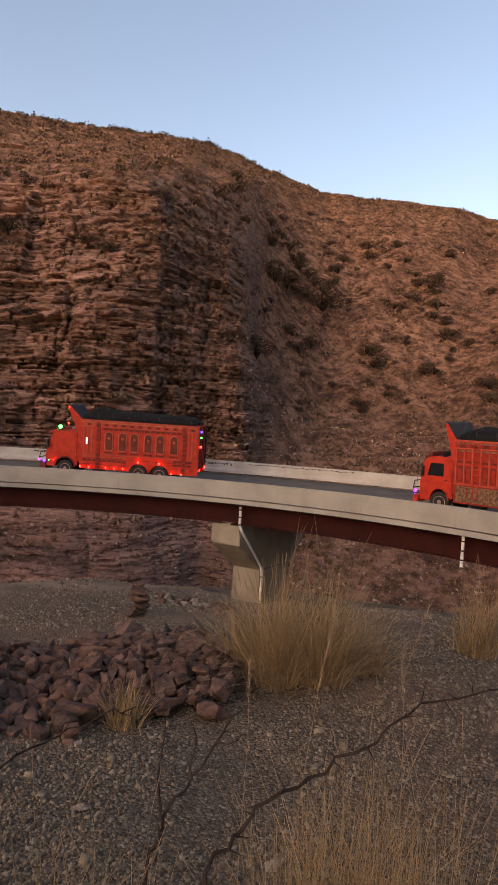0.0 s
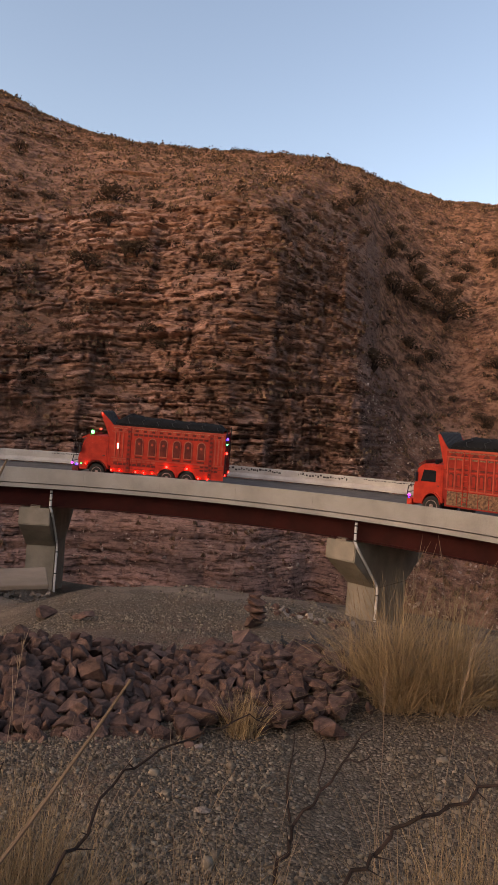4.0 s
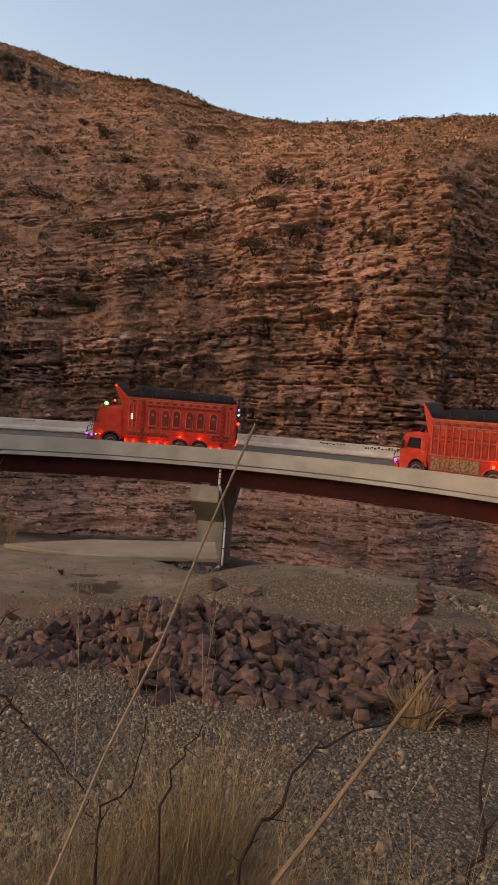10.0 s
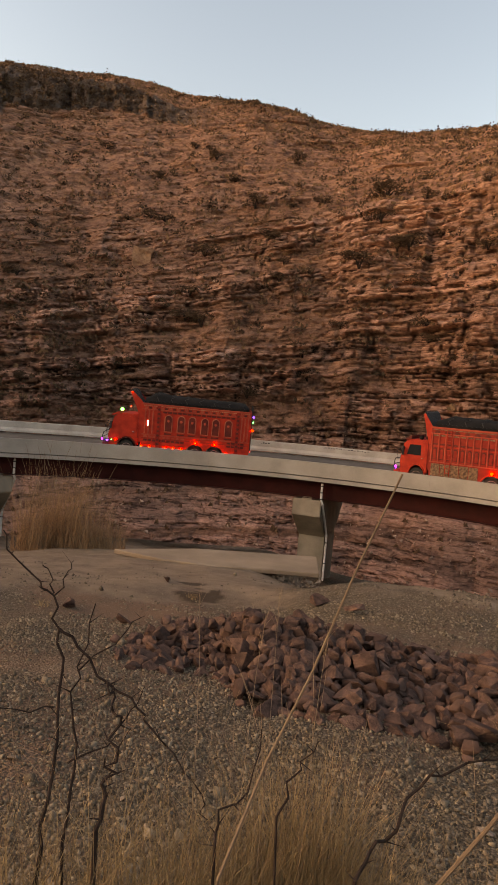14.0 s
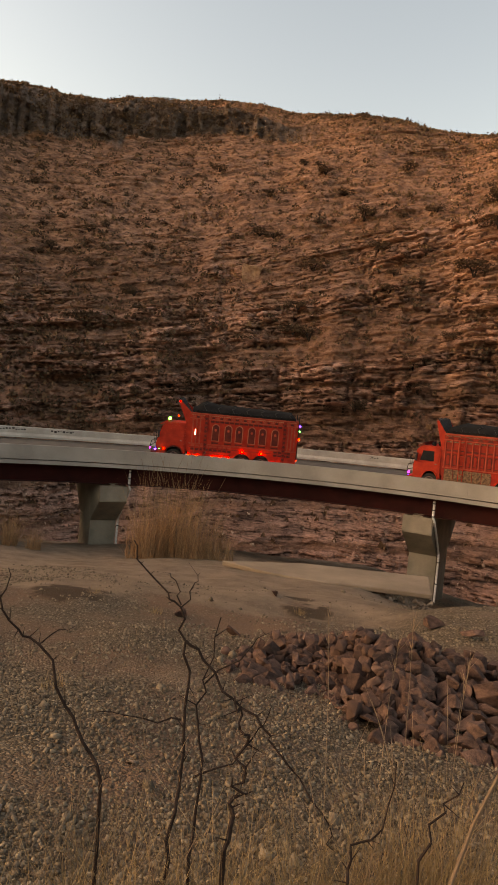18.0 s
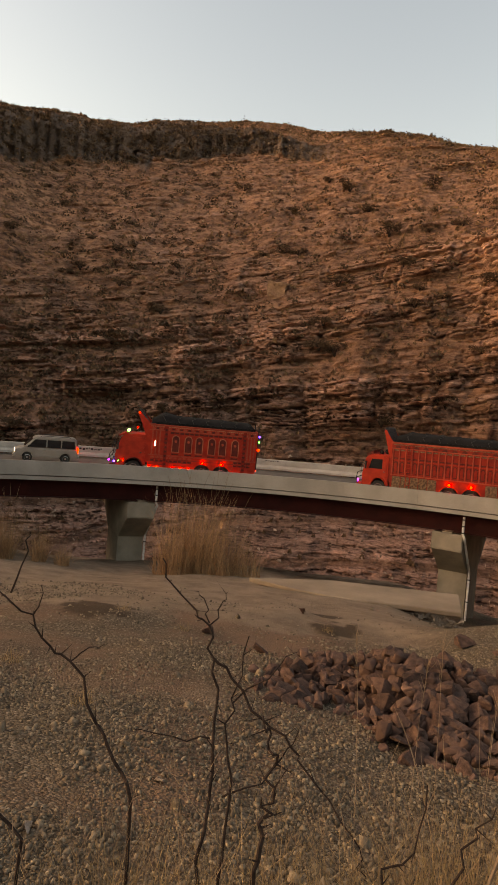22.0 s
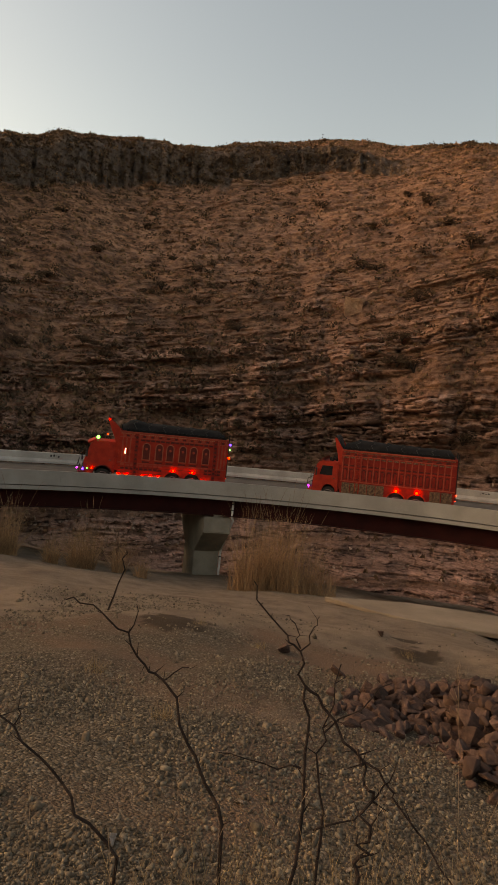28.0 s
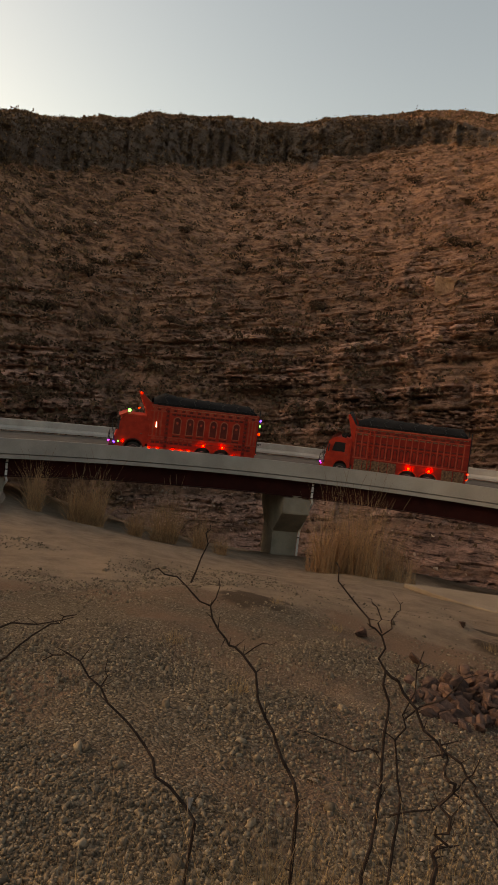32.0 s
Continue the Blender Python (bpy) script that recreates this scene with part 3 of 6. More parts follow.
def build_bridge():
    br = tagged(new("road_bridge"), "curved highway bridge with pale concrete parapets and dark red steel girders", "bridge", kind="structure")
    W = WIDTH
    part("deck_slab", sweep(bmesh.new(), [(0.02, -0.945), (0.3, -0.945), (0.42, -0.91), (W + 0.04, -0.91 + BANK * W), (W + 0.04, -1.18 + BANK * W), (1.1, -1.2 + BANK * 1.1), (0.02, -1.185)], TH0, TH1), M_PARAPET, br)
    part("road_surface", sweep(bmesh.new(), [(0.4, deck_up(0.4)), (W - 0.4, deck_up(W - 0.4)), (W - 0.4, deck_up(W - 0.4) - 0.06), (0.4, deck_up(0.4) - 0.06)], TH0, TH1), M_ASPHALT, br)
    n = int((TH1 - TH0) / PANEL)
    for i in range(n):
        a, b = TH0 + i * PANEL + 0.004, TH0 + (i + 1) * PANEL - 0.004
        part("parapet_panel", sweep(bmesh.new(), [(0, 0), (0.22, 0), (0.24, -0.03), (0.28, -0.5), (0.42, -0.89), (0, -0.89), (0, -0.03)], a, b), M_PARAPET, br)
        u = BANK * W
        part("barrier_panel", sweep(bmesh.new(), [(W, u), (W - 0.2, u), (W - 0.24, u - 0.03), (W - 0.27, u - 0.48), (W - 0.45, u - 0.66), (W - 0.47, u - 0.815), (W, u - 0.815)], a, b), M_FAR_WALL, br)
    for k in range(4):
        o = 0.95 + k * (W - 1.9) / 3
        u = -1.2 + BANK * o
        sec = [(-0.25, 0), (0.25, 0), (0.25, -0.03), (0.012, -0.03), (0.012, -1.16), (0.3, -1.16), (0.3, -1.2), (-0.3, -1.2), (-0.3, -1.16), (-0.012, -1.16), (-0.012, -0.03), (-0.25, -0.03)]
        part("girder", sweep(bmesh.new(), [(o + a, u + b) for a, b in sec], TH0, TH1, 2.0), M_STEEL, br)
    for th, skew in PIERS:
        build_pier(br, th, skew)
    part("drain_pipe", tube(bmesh.new(), [on_arc(-60.9, 0.3, -1.1), on_arc(-60.9, 0.3, -2.55)], 0.07, 8), M_PIPE, br)
    for z in (-1.45, -1.85, -2.25):
        part("pipe_band", tube(bmesh.new(), [on_arc(-60.9, 0.3, z - 0.035), on_arc(-60.9, 0.3, z + 0.035)], 0.083, 8), M_BAND, br)
    return br


def build_pier(br, th, skew):
    half = WIDTH / 2
    m = arc_pose(th, 0.65, -2.45, False) @ pose(0, 0, 0, 0, 0, skew) @ pose(0, 0.65 - half, 0)
    cap = bmesh.new()
    e = half - 0.65
    prism(cap, [(-e, 0.02), (e, 0.02), (e, -1.02), (1.9, -2.75), (-1.9, -2.75), (-e, -1.02)], -0.92, 0.92)
    bmesh.ops.transform(cap, matrix=pose(0, 0, 0, 0, 0, 90), verts=cap.verts)
    bmesh.ops.bevel(cap, geom=list(cap.edges), offset=0.05, segments=2, affect="EDGES")
    ob = part("pier_cap", cap, M_CONCRETE, br)
    ob.matrix_basis = m
    col = boxed(-0.9, 0.9, -1.88, 1.88, -12.0, -2.74, 0.06)
    ob = part("pier_column", col, M_CONCRETE, br)
    ob.matrix_basis = m
    for k in range(4):
        o = -half + 0.95 + k * (WIDTH - 1.9) / 3
        b = part("bearing", boxed(-0.3, 0.3, -0.3, 0.3, 0.0, 0.1 + BANK * (o + half), 0.02), M_CONCRETE, br)
        b.matrix_basis = m @ pose(0, -o, 0)
    # drain pipe with dark bands, running down the pier's side
    x = -1.02
    y0 = half + 0.0
    route = [(x * 0.9, y0 - 0.55, 1.12), (x * 0.9, y0 - 0.55, 0.1), (x, y0 - 0.6, -0.15), (x, 1.95, -2.55), (x, 1.85, -2.9), (x, 1.85, -11.5)]
    pipe = part("drain_pipe", tube(bmesh.new(), route, 0.075, 8), M_PIPE, br)
    pipe.matrix_basis = m
    for p in (0.95, 0.55, 0.15, -3.1, -4.5, -6.0, -7.8):
        yy, xx = (y0 - 0.55, x * 0.9) if p > 0 else (1.85, x)
        c = part("pipe_band", tube(bmesh.new(), [(xx, yy, p - 0.035), (xx, yy, p + 0.035)], 0.088, 8), M_BAND, br)
        c.matrix_basis = m


# ---------------------------------------------------------------- vehicles
def paint(name, colour, dark, rough=0.45):
    m = simple(name, colour, dark, max(0.6, rough), scale=2.5, relief=0.08, fine=60)
    m.node_tree.nodes["Principled BSDF"].inputs["Specular IOR Level"].default_value = 0.2
    return m


M_RED = paint("orange_red_enamel", (0.47, 0.036, 0.016), (0.32, 0.021, 0.011))
M_RED2 = paint("red_enamel", (0.31, 0.024, 0.013), (0.2, 0.015, 0.009), 0.5)
M_DEEP = paint("deep_red_panel", (0.15, 0.024, 0.015), (0.085, 0.013, 0.01), 0.55)
M_CREAM = paint("cream_painted_edging", (0.46, 0.19, 0.11), (0.34, 0.09, 0.05), 0.5)
M_TRIM = paint("ochre_trim", (0.43, 0.075, 0.042), (0.32, 0.045, 0.026), 0.5)
M_BRASS = simple("stamped_tin", (0.24, 0.14, 0.08), (0.07, 0.035, 0.022), 0.5, 0.4, scale=9, relief=0.5, fine=30)
M_TARP = simple("black_tarpaulin", (0.014, 0.013, 0.013), (0.007, 0.007, 0.007), 0.9, scale=2, relief=0.6, depth=0.02, fine=9)
M_TYRE = simple("tyre_rubber", (0.022, 0.021, 0.02), (0.03, 0.027, 0.024), 0.85, scale=8, relief=0.2)
M_RIM = simple("painted_wheel_rim", (0.3, 0.22, 0.2), (0.16, 0.1, 0.09), 0.5, 0.3, scale=10)
M_DARKMETAL = simple("dark_chassis_steel", (0.035, 0.033, 0.032), (0.02, 0.02, 0.02), 0.6, 0.4)
M_CHROME = simple("dull_chrome", (0.6, 0.6, 0.6), (0.4, 0.4, 0.4), 0.25, 0.9)
M_SILVER = simple("silver_car_paint", (0.33, 0.29, 0.25), (0.28, 0.245, 0.21), 0.35, 0.2, scale=1.5, relief=0.02)


def glass_material():
    m, nt, b = material("dark_vehicle_glass", 0.08)
    b.inputs["Base Color"].default_value = (0.012, 0.013, 0.015, 1)
    return m


M_GLASS = glass_material()
G_RED = glow("red_lamp", (1.0, 0.012, 0.009), 18)
G_BLUE = glow("blue_lamp", (0.03, 0.012, 1.0), 8)
G_VIOLET = glow("violet_lamp", (0.6, 0.01, 1.0), 7)
G_GREEN = glow("green_lamp", (0.0, 0.9, 0.12), 4)
G_WHITE = glow("white_lamp", (1.0, 0.75, 0.6), 3)


def lathe(bm, profile, sides=24, m=None):
    """Rings (distance along y, radius) turned about the y axis."""
    rings = []
    for y, r in profile:
        rings.append([bm.verts.new((math.cos(2 * math.pi * k / sides) * r, y, math.sin(2 * math.pi * k / sides) * r)) for k in range(sides)])
    for a, b in zip(rings, rings[1:]):
        for k in range(sides):
            bm.faces.new((a[k], a[(k + 1) % sides], b[(k + 1) % sides], b[k]))
    bm.faces.new(rings[0][::-1])
    bm.faces.new(rings[-1])
    bmesh.ops.recalc_face_normals(bm, faces=bm.faces)
    if m is not None:
        bmesh.ops.transform(bm, matrix=m, verts=bm.verts)
    return bm


def ball(bm, p, r, flat=1.0):
    g = bmesh.ops.create_uvsphere(bm, u_segments=10, v_segments=6, radius=r)
    bmesh.ops.transform(bm, matrix=Matrix.Translation(p) @ Matrix.Diagonal((1, flat, 1, 1)), verts=g["verts"])
    return bm


def lamp(parent, p, r, mat, label):
    return part("lamp", ball(bmesh.new(), p, r), mat, parent, label, True)


def add_wheel(parent, x, y, z, r, w, rim_mat, lugs=8):
    """A wheel of its own pivot: tyre and dished rim. Returns it for its rolling."""
    s = 1 if y > 0 else -1
    tyre = bmesh.new()
    lathe(tyre, [(-w / 2 * s, r * 0.62), (-w / 2 * s, r * 0.9), (-w * 0.42 * s, r * 0.98), (-w * 0.2 * s, r), (w * 0.2 * s, r), (w * 0.42 * s, r * 0.98), (w / 2 * s, r * 0.9), (w / 2 * s, r * 0.62)])
    ob = part("wheel", tyre, M_TYRE, parent)
    ob.matrix_basis = pose(x, y, z)
    rim = bmesh.new()
    lathe(rim, [(w * 0.1 * s, r * 0.62), (w * 0.5 * s, r * 0.62), (w * 0.52 * s, r * 0.56), (w * 0.3 * s, r * 0.5), (w * 0.24 * s, r * 0.3), (w * 0.5 * s, r * 0.22), (w * 0.52 * s, r * 0.1)], 20)
    for k in range(lugs):
        a = 2 * math.pi * k / lugs
        box(rim, -0.02, 0.02, w * 0.2 * s, w * 0.34 * s, -0.02, 0.02, 0, pose(math.cos(a) * r * 0.38, 0, math.sin(a) * r * 0.38))
    part("rim", rim, rim_mat, ob)
    return ob


def arch_outline(x0, x1, z0, z1, n=8):
    r = (x1 - x0) / 2
    c = (x0 + x1) / 2
    zc = z1 - r
    return [(x0, z0), (x1, z0)] + [(c + r * math.cos(math.pi * k / n), zc + r * math.sin(math.pi * k / n)) for k in range(n + 1)]


def build_truck(label, style):
    """A decorated ten-wheeled load truck, facing +x, origin under the first rear axle. style 1: arched panels; 2: ribbed sides."""
    t = thing("truck", label, "truck", "trucks on the bridge")
    red = M_RED if style == 1 else M_RED2
    wheels = []
    for s in (1, -1):
        part("chassis_rail", boxed(-3.4, 5.9, s * 0.42 - 0.05, s * 0.42 + 0.05, 0.72, 0.98, 0.01), M_DARKMETAL, t)
    for x in (0.0, -1.3, 4.6):
        part("axle", tube(bmesh.new(), [(x, -0.95, 0.52), (x, 0.95, 0.52)], 0.09, 8), M_DARKMETAL, t)
    for s in (1, -1):
        wheels.append(add_wheel(t, 4.6, s * 1.02, 0.52, 0.52, 0.3, M_RIM))
        for x in (0.0, -1.3):
            wheels.append(add_wheel(t, x, s * 0.92, 0.52, 0.52, 0.56, M_RIM))
    # cab
    front = 5.75 if style == 1 else 5.95
    cab = bmesh.new()
    if style == 1:
        out = [(3.85, 0.75), (4.02, 0.75), (4.08, 1.0), (4.35, 1.22), (4.85, 1.22), (5.15, 1.0), (5.22, 0.62), (5.8, 0.62), (5.86, 1.35), (5.5, 2.55), (5.2, 2.82), (3.85, 2.82)]
    else:
        out = [(3.8, 0.75), (4.02, 0.75), (4.08, 1.0), (4.35, 1.2), (4.85, 1.2), (5.15, 1.0), (5.22, 0.55), (5.95, 0.55), (5.98, 1.4), (5.72, 2.45), (5.35, 2.75), (3.8, 2.75)]
    prism(cab, out, -1.18, 1.18)
    bmesh.ops.bevel(cab, geom=[e for e in cab.edges if abs(e.verts[0].co.y - e.verts[1].co.y) < 0.01], offset=0.05, segments=2, affect="EDGES")
    cab_ob = part("cab", cab, M_RED, t)
    part("cab_back_wall", boxed(3.66, 3.9, -1.14, 1.14, 0.98, 2.74, 0.02), red, t)
    for s in (1, -1):
        d = 1.19 * s
        door = bmesh.new()
        prism(door, [(4.0, 1.3), (5.4, 1.3), (5.45, 1.55), (5.2, 2.5), (5.05, 2.62), (4.0, 2.62)], d - 0.008 * s, d + 0.012 * s)
        dr = part("door", door, M_RED, cab_ob)
        win = bmesh.new()
        if style == 1:
            prism(win, [(4.5, 1.78), (5.2, 1.78), (5.05, 2.38), (4.5, 2.38)], d + 0.008 * s, d + 0.02 * s)
            m_win = M_RED
        else:
            prism(win, [(4.35, 1.8), (5.42, 1.8), (5.22, 2.42), (4.35, 2.42)], d + 0.008 * s, d + 0.02 * s)
            m_win = M_GLASS
        part("side_window", win, m_win, cab_ob, "painted-over side window" if style == 1 else "dark side window")
        part("door_handle", boxed(4.1, 4.26, d + 0.012 * s - 0.02, d + 0.012 * s + 0.03, 1.6, 1.64, 0.005), M_CHROME, cab_ob)
        part("mirror", boxed(5.62, 5.72, d + 0.16 * s - 0.1, d + 0.16 * s + 0.1, 1.75, 2.25, 0.02), M_DARKMETAL, cab_ob)
        part("mirror_arm", tube(bmesh.new(), [(5.6, d, 2.2), (5.68, d + 0.16 * s, 2.2)], 0.018, 6), M_DARKMETAL, cab_ob)
        fender = bmesh.new()
        ring = [(4.6 + 0.66 * math.cos(a), 0.6 + 0.66 * math.sin(a)) for a in np.linspace(0.1, math.pi - 0.1, 12)]
        ring += [(4.6 + 0.6 * math.cos(a), 0.6 + 0.6 * math.sin(a)) for a in np.linspace(math.pi - 0.1, 0.1, 12)]
        prism(fender, ring, d - 0.25 * s, d + 0.05 * s)
        part("fender", fender, M_RED if style == 2 else M_DEEP, t)
    ws = bmesh.new()
    if style == 1:
        prism(ws, [(5.8, 1.62), (5.825, 1.63), (5.55, 2.5), (5.52, 2.49)], -1.02, 1.02)
    else:
        prism(ws, [(5.955, 1.6), (5.975, 1.61), (5.74, 2.42), (5.71, 2.41)], -1.02, 1.02)
    part("windscreen", ws, M_GLASS, cab_ob)
    part("grille", boxed(front + 0.08, front + 0.16, -0.75, 0.75, 0.85, 1.3, 0.02), M_DARKMETAL, cab_ob)
    for k in range(5):
        part("grille_bar", boxed(front + 0.15, front + 0.19, -0.7, 0.7, 0.9 + k * 0.085, 0.93 + k * 0.085), M_CHROME, cab_ob)
    part("bumper", boxed(front + 0.05, front + 0.45, -1.22, 1.22, 0.42, 0.78, 0.05), M_RED if style == 2 else M_DEEP, t)
    for s in (1, -1):
        part("headlight", boxed(front + 0.44, front + 0.49, s * 0.9 - 0.14, s * 0.9 + 0.14, 0.5, 0.7, 0.02), M_CHROME, t)
    bar = bmesh.new()
    for s in (1, -1):
        tube(bar, [(front + 0.35, s * 1.1, 0.75), (front + 0.5, s * 1.1, 1.1), (front + 0.42, s * 1.1, 1.45)], 0.03, 6)
    tube(bar, [(front + 0.5, -1.1, 1.1), (front + 0.5, 1.1, 1.1)], 0.028, 6)
    tube(bar, [(front + 0.42, -1.1, 1.45), (front + 0.42, 1.1, 1.45)], 0.028, 6)
    part("bull_bar", bar, M_DARKMETAL, t)
    # ornamental rods and pennants before the windscreen
    for k in range(6):
        orn = bmesh.new()
        y = 1.1 - k * 0.42
        tube(orn, [(front + 0.2, y, 1.4), (front + 0.3 + 0.05 * (k % 2), y * 1.02, 1.85 + 0.12 * (k % 3))], [0.02, 0.006], 5)
        ball(orn, (front + 0.31, y, 1.9 + 0.12 * (k % 3)), 0.045)
        part("bonnet_ornament", orn, M_DARKMETAL, t)
    # visor and roof rack
    vis = bmesh.new()
    prism(vis, [(5.1, 2.78), (5.62, 2.62), (5.68, 2.68), (5.15, 2.95)], -1.2, 1.2)
    part("visor", vis, M_DEEP if style == 2 else M_RED, cab_ob)
    if style == 2:
        for k in range(9):
            rk = bmesh.new()
            ball(rk, (4.2 + 0.12 * (k % 3) + 0.3 * (k % 2), -1.0 + k * 0.25, 2.84), 0.13)
            part("roof_bundle", rk, M_TARP, t, "dark bundle tied on the cab roof", True)
    # load body
    x0, x1, zt, zb = -3.62, 3.68, 3.62, 0.98
    part("load_floor", boxed(x0, x1, -1.22, 1.22, 0.98, 1.1), M_DARKMETAL, t)
    part("front_wall", boxed(x1 - 0.06, x1, -1.22, 1.22, 1.1, zt, 0.01), red, t)
    tail = part("tailgate", boxed(x0, x0 + 0.06, -1.22, 1.22, 0.9, zt, 0.01), red, t)
    for k in range(5):
        part("tailgate_rib", boxed(x0 - 0.05, x0, -1.15 + k * 0.55, -1.05 + k * 0.55, 0.95, zt - 0.05), M_DEEP, tail)
    for s in (1, -1):
        y = 1.2 * s
        wall = bmesh.new()
        # side wall with wheel cut-outs along its lower edge
        low = 0.62
        edge = [(x0, low)]
        for c in (-1.3, 0.0):
            edge += [(c + 0.6 * math.cos(a), 0.52 + 0.6 * math.sin(a)) for a in np.linspace(math.pi - 0.17, 0.17, 11)]
        edge += [(x1, low), (x1, zt), (x0, zt)]
        prism(wall, edge, y - 0.03, y + 0.03)
        w = part("side_wall", wall, red, t)
        f = y + 0.03 * s

        def strip(name, xa, xb, za, zc, d, mat, lab=""):
            lo, hi = (f, f + d * s) if s > 0 else (f + d * s, f)
            return part(name, boxed(xa, xb, lo, hi, za, zc, 0.006), mat, w, lab)

        strip("top_rail", x0, x1, zt - 0.1, zt, 0.06, M_TRIM)
        strip("moulding", x0, x1, zt - 0.42, zt - 0.36, 0.045, M_TRIM)
        strip("moulding", x0, x1, 1.5, 1.57, 0.05, M_TRIM)
        n = 52
        dots = bmesh.new()
        edge_low = [(x0 + 0.1 + k * (x1 - x0 - 0.2) / (2 * n - 1), zt - (0.2 if k % 2 else 0.15)) for k in range(2 * n)]
        prism(dots, edge_low + [(x1 - 0.1, zt - 0.13), (x0 + 0.1, zt - 0.13)], min(f, f + 0.035 * s), max(f, f + 0.035 * s))
        part("scalloped_trim", dots, M_CREAM if style == 1 else M_BRASS, w)
        if style == 1:
            for xa in (2.55, -2.75):
                strip("pillar", xa - 0.12, xa + 0.12, low + 0.05, zt - 0.1, 0.06, M_RED2)
                for k in range(9):
                    zz = 0.95 + k * 0.29
                    d = bmesh.new()
                    box(d, -0.07, 0.07, -0.012, 0.012, -0.07, 0.07, 0, pose(xa, f + 0.07 * s, zz, 0, 45, 0))
                    part("diamond", d, M_DEEP, w)
            for k in range(6):
                xa = 2.2 - k * 0.79 - (0.06 if k % 2 else 0.0)
                fr = bmesh.new()
                prism(fr, arch_outline(xa - 0.6, xa - 0.04, 1.78, 2.98), min(f, f + 0.04 * s), max(f, f + 0.04 * s))
                part("arch_frame", fr, M_TRIM, w)
                pn = bmesh.new()
                prism(pn, arch_outline(xa - 0.52, xa - 0.12, 1.86, 2.9), min(f + 0.03 * s, f + 0.055 * s), max(f + 0.03 * s, f + 0.055 * s))
                part("arch_panel", pn, M_DEEP, w, "dark red arched panel")
                rim = bmesh.new()
                arc = [(x, f + 0.056 * s, z) for x, z in arch_outline(xa - 0.56, xa - 0.08, 1.82, 2.94)]
                tube(rim, arc + arc[:1], 0.018, 4)
                part("arch_outline", rim, M_CREAM, w)
                part("rosette", ball(bmesh.new(), (xa - 0.32, f + 0.06 * s, 2.55), 0.09, 0.3), M_TRIM, w)
                strip("sill_tile", xa - 0.56, xa - 0.08, 1.62, 1.72, 0.04, M_DEEP)
            for xa in (3.45, 3.2, 2.95, -3.0, -3.22, -3.44):
                strip("rib", xa - 0.045, xa + 0.045, 1.6, zt - 0.45, 0.05, M_TRIM)
            # painted tiles along the upper band and in two rows on the skirt
            for k in range(27):
                xa = 3.5 - k * 0.265
                strip("band_tile", xa - 0.2, xa, zt - 0.34, zt - 0.22, 0.03, M_DEEP if k % 2 else M_TRIM)
            for k in range(15):
                xa = 2.28 - k * 0.325
                strip("frieze_tile", xa - 0.27, xa, 3.04, 3.16, 0.03, M_DEEP)
            for xa in [3.5 - k * 0.31 for k in range(9)] + [-2.1 - k * 0.3 for k in range(4)]:
                strip("skirt_tile", xa - 0.25, xa, 1.34, 1.46, 0.025, M_TRIM if xa > 0 else M_DEEP)
                strip("skirt_tile", xa - 0.25, xa, 1.12, 1.24, 0.02, M_DEEP)
            for k in range(3):
                strip("plank_line", x0 + 0.05, x1 - 0.05, 0.9 + k * 0.19, 0.925 + k * 0.19, 0.02, M_DEEP) if k == 2 else strip("plank_line", 0.75, x1 - 0.05, 0.9 + k * 0.19, 0.925 + k * 0.19, 0.02, M_DEEP)
        else:
            k = 0
            xa = x1 - 0.1
            while xa > x0 + 0.05:
                strip("rib", xa - 0.035, xa + 0.035, 1.57, zt - 0.42, 0.055, M_TRIM)
                if xa - 0.405 > x0 + 0.05:
                    fr = bmesh.new()
                    prism(fr, arch_outline(xa - 0.33, xa - 0.075, 1.68, 2.4), min(f, f + 0.02 * s), max(f, f + 0.02 * s))
                    part("arch_panel", fr, M_DEEP, w, "dark painted arch between ribs")
                    fr = bmesh.new()
                    prism(fr, arch_outline(xa - 0.29, xa - 0.115, 1.73, 2.32), min(f + 0.015 * s, f + 0.035 * s), max(f + 0.015 * s, f + 0.035 * s))
                    part("arch_panel", fr, M_RED2, w)
                    strip("band_tile", xa - 0.34, xa - 0.065, 2.56, 2.64, 0.025, M_DEEP)
                    strip("band_tile", xa - 0.34, xa - 0.065, 3.08, 3.16, 0.025, M_BRASS)
                xa -= 0.405
                k += 1
            for k in range(12):
                xa = 3.3 - k * 0.58
                fr = bmesh.new()
                prism(fr, arch_outline(xa - 0.17, xa + 0.17, zt - 0.37, zt - 0.2, 6), min(f, f + 0.03 * s), max(f, f + 0.03 * s))
                part("arch_tile", fr, M_DEEP, w)
            strip("moulding", x0, x1, 2.45, 2.5, 0.04, M_RED)
            for k in range(5):
                xa = 3.55 - k * 0.56
                strip("skirt_tile", xa - 0.52, xa, 0.7, 1.44, 0.03, M_BRASS, "stamped tin side tile")
            for k in range(2):
                xa = -2.1 - k * 0.72
                strip("skirt_tile", xa - 0.66, xa, 0.7, 1.44, 0.03, M_BRASS, "stamped tin side tile")
            if s > 0:
                ld = bmesh.new()
                for xa in (2.42, 2.68):
                    tube(ld, [(xa, f + 0.1, 0.8), (xa, f + 0.1, 3.5)], 0.022, 6)
                for k in range(10):
                    tube(ld, [(2.42, f + 0.1, 0.95 + k * 0.27), (2.68, f + 0.1, 0.95 + k * 0.27)], 0.016, 5)
                part("ladder", ld, M_RED, t)
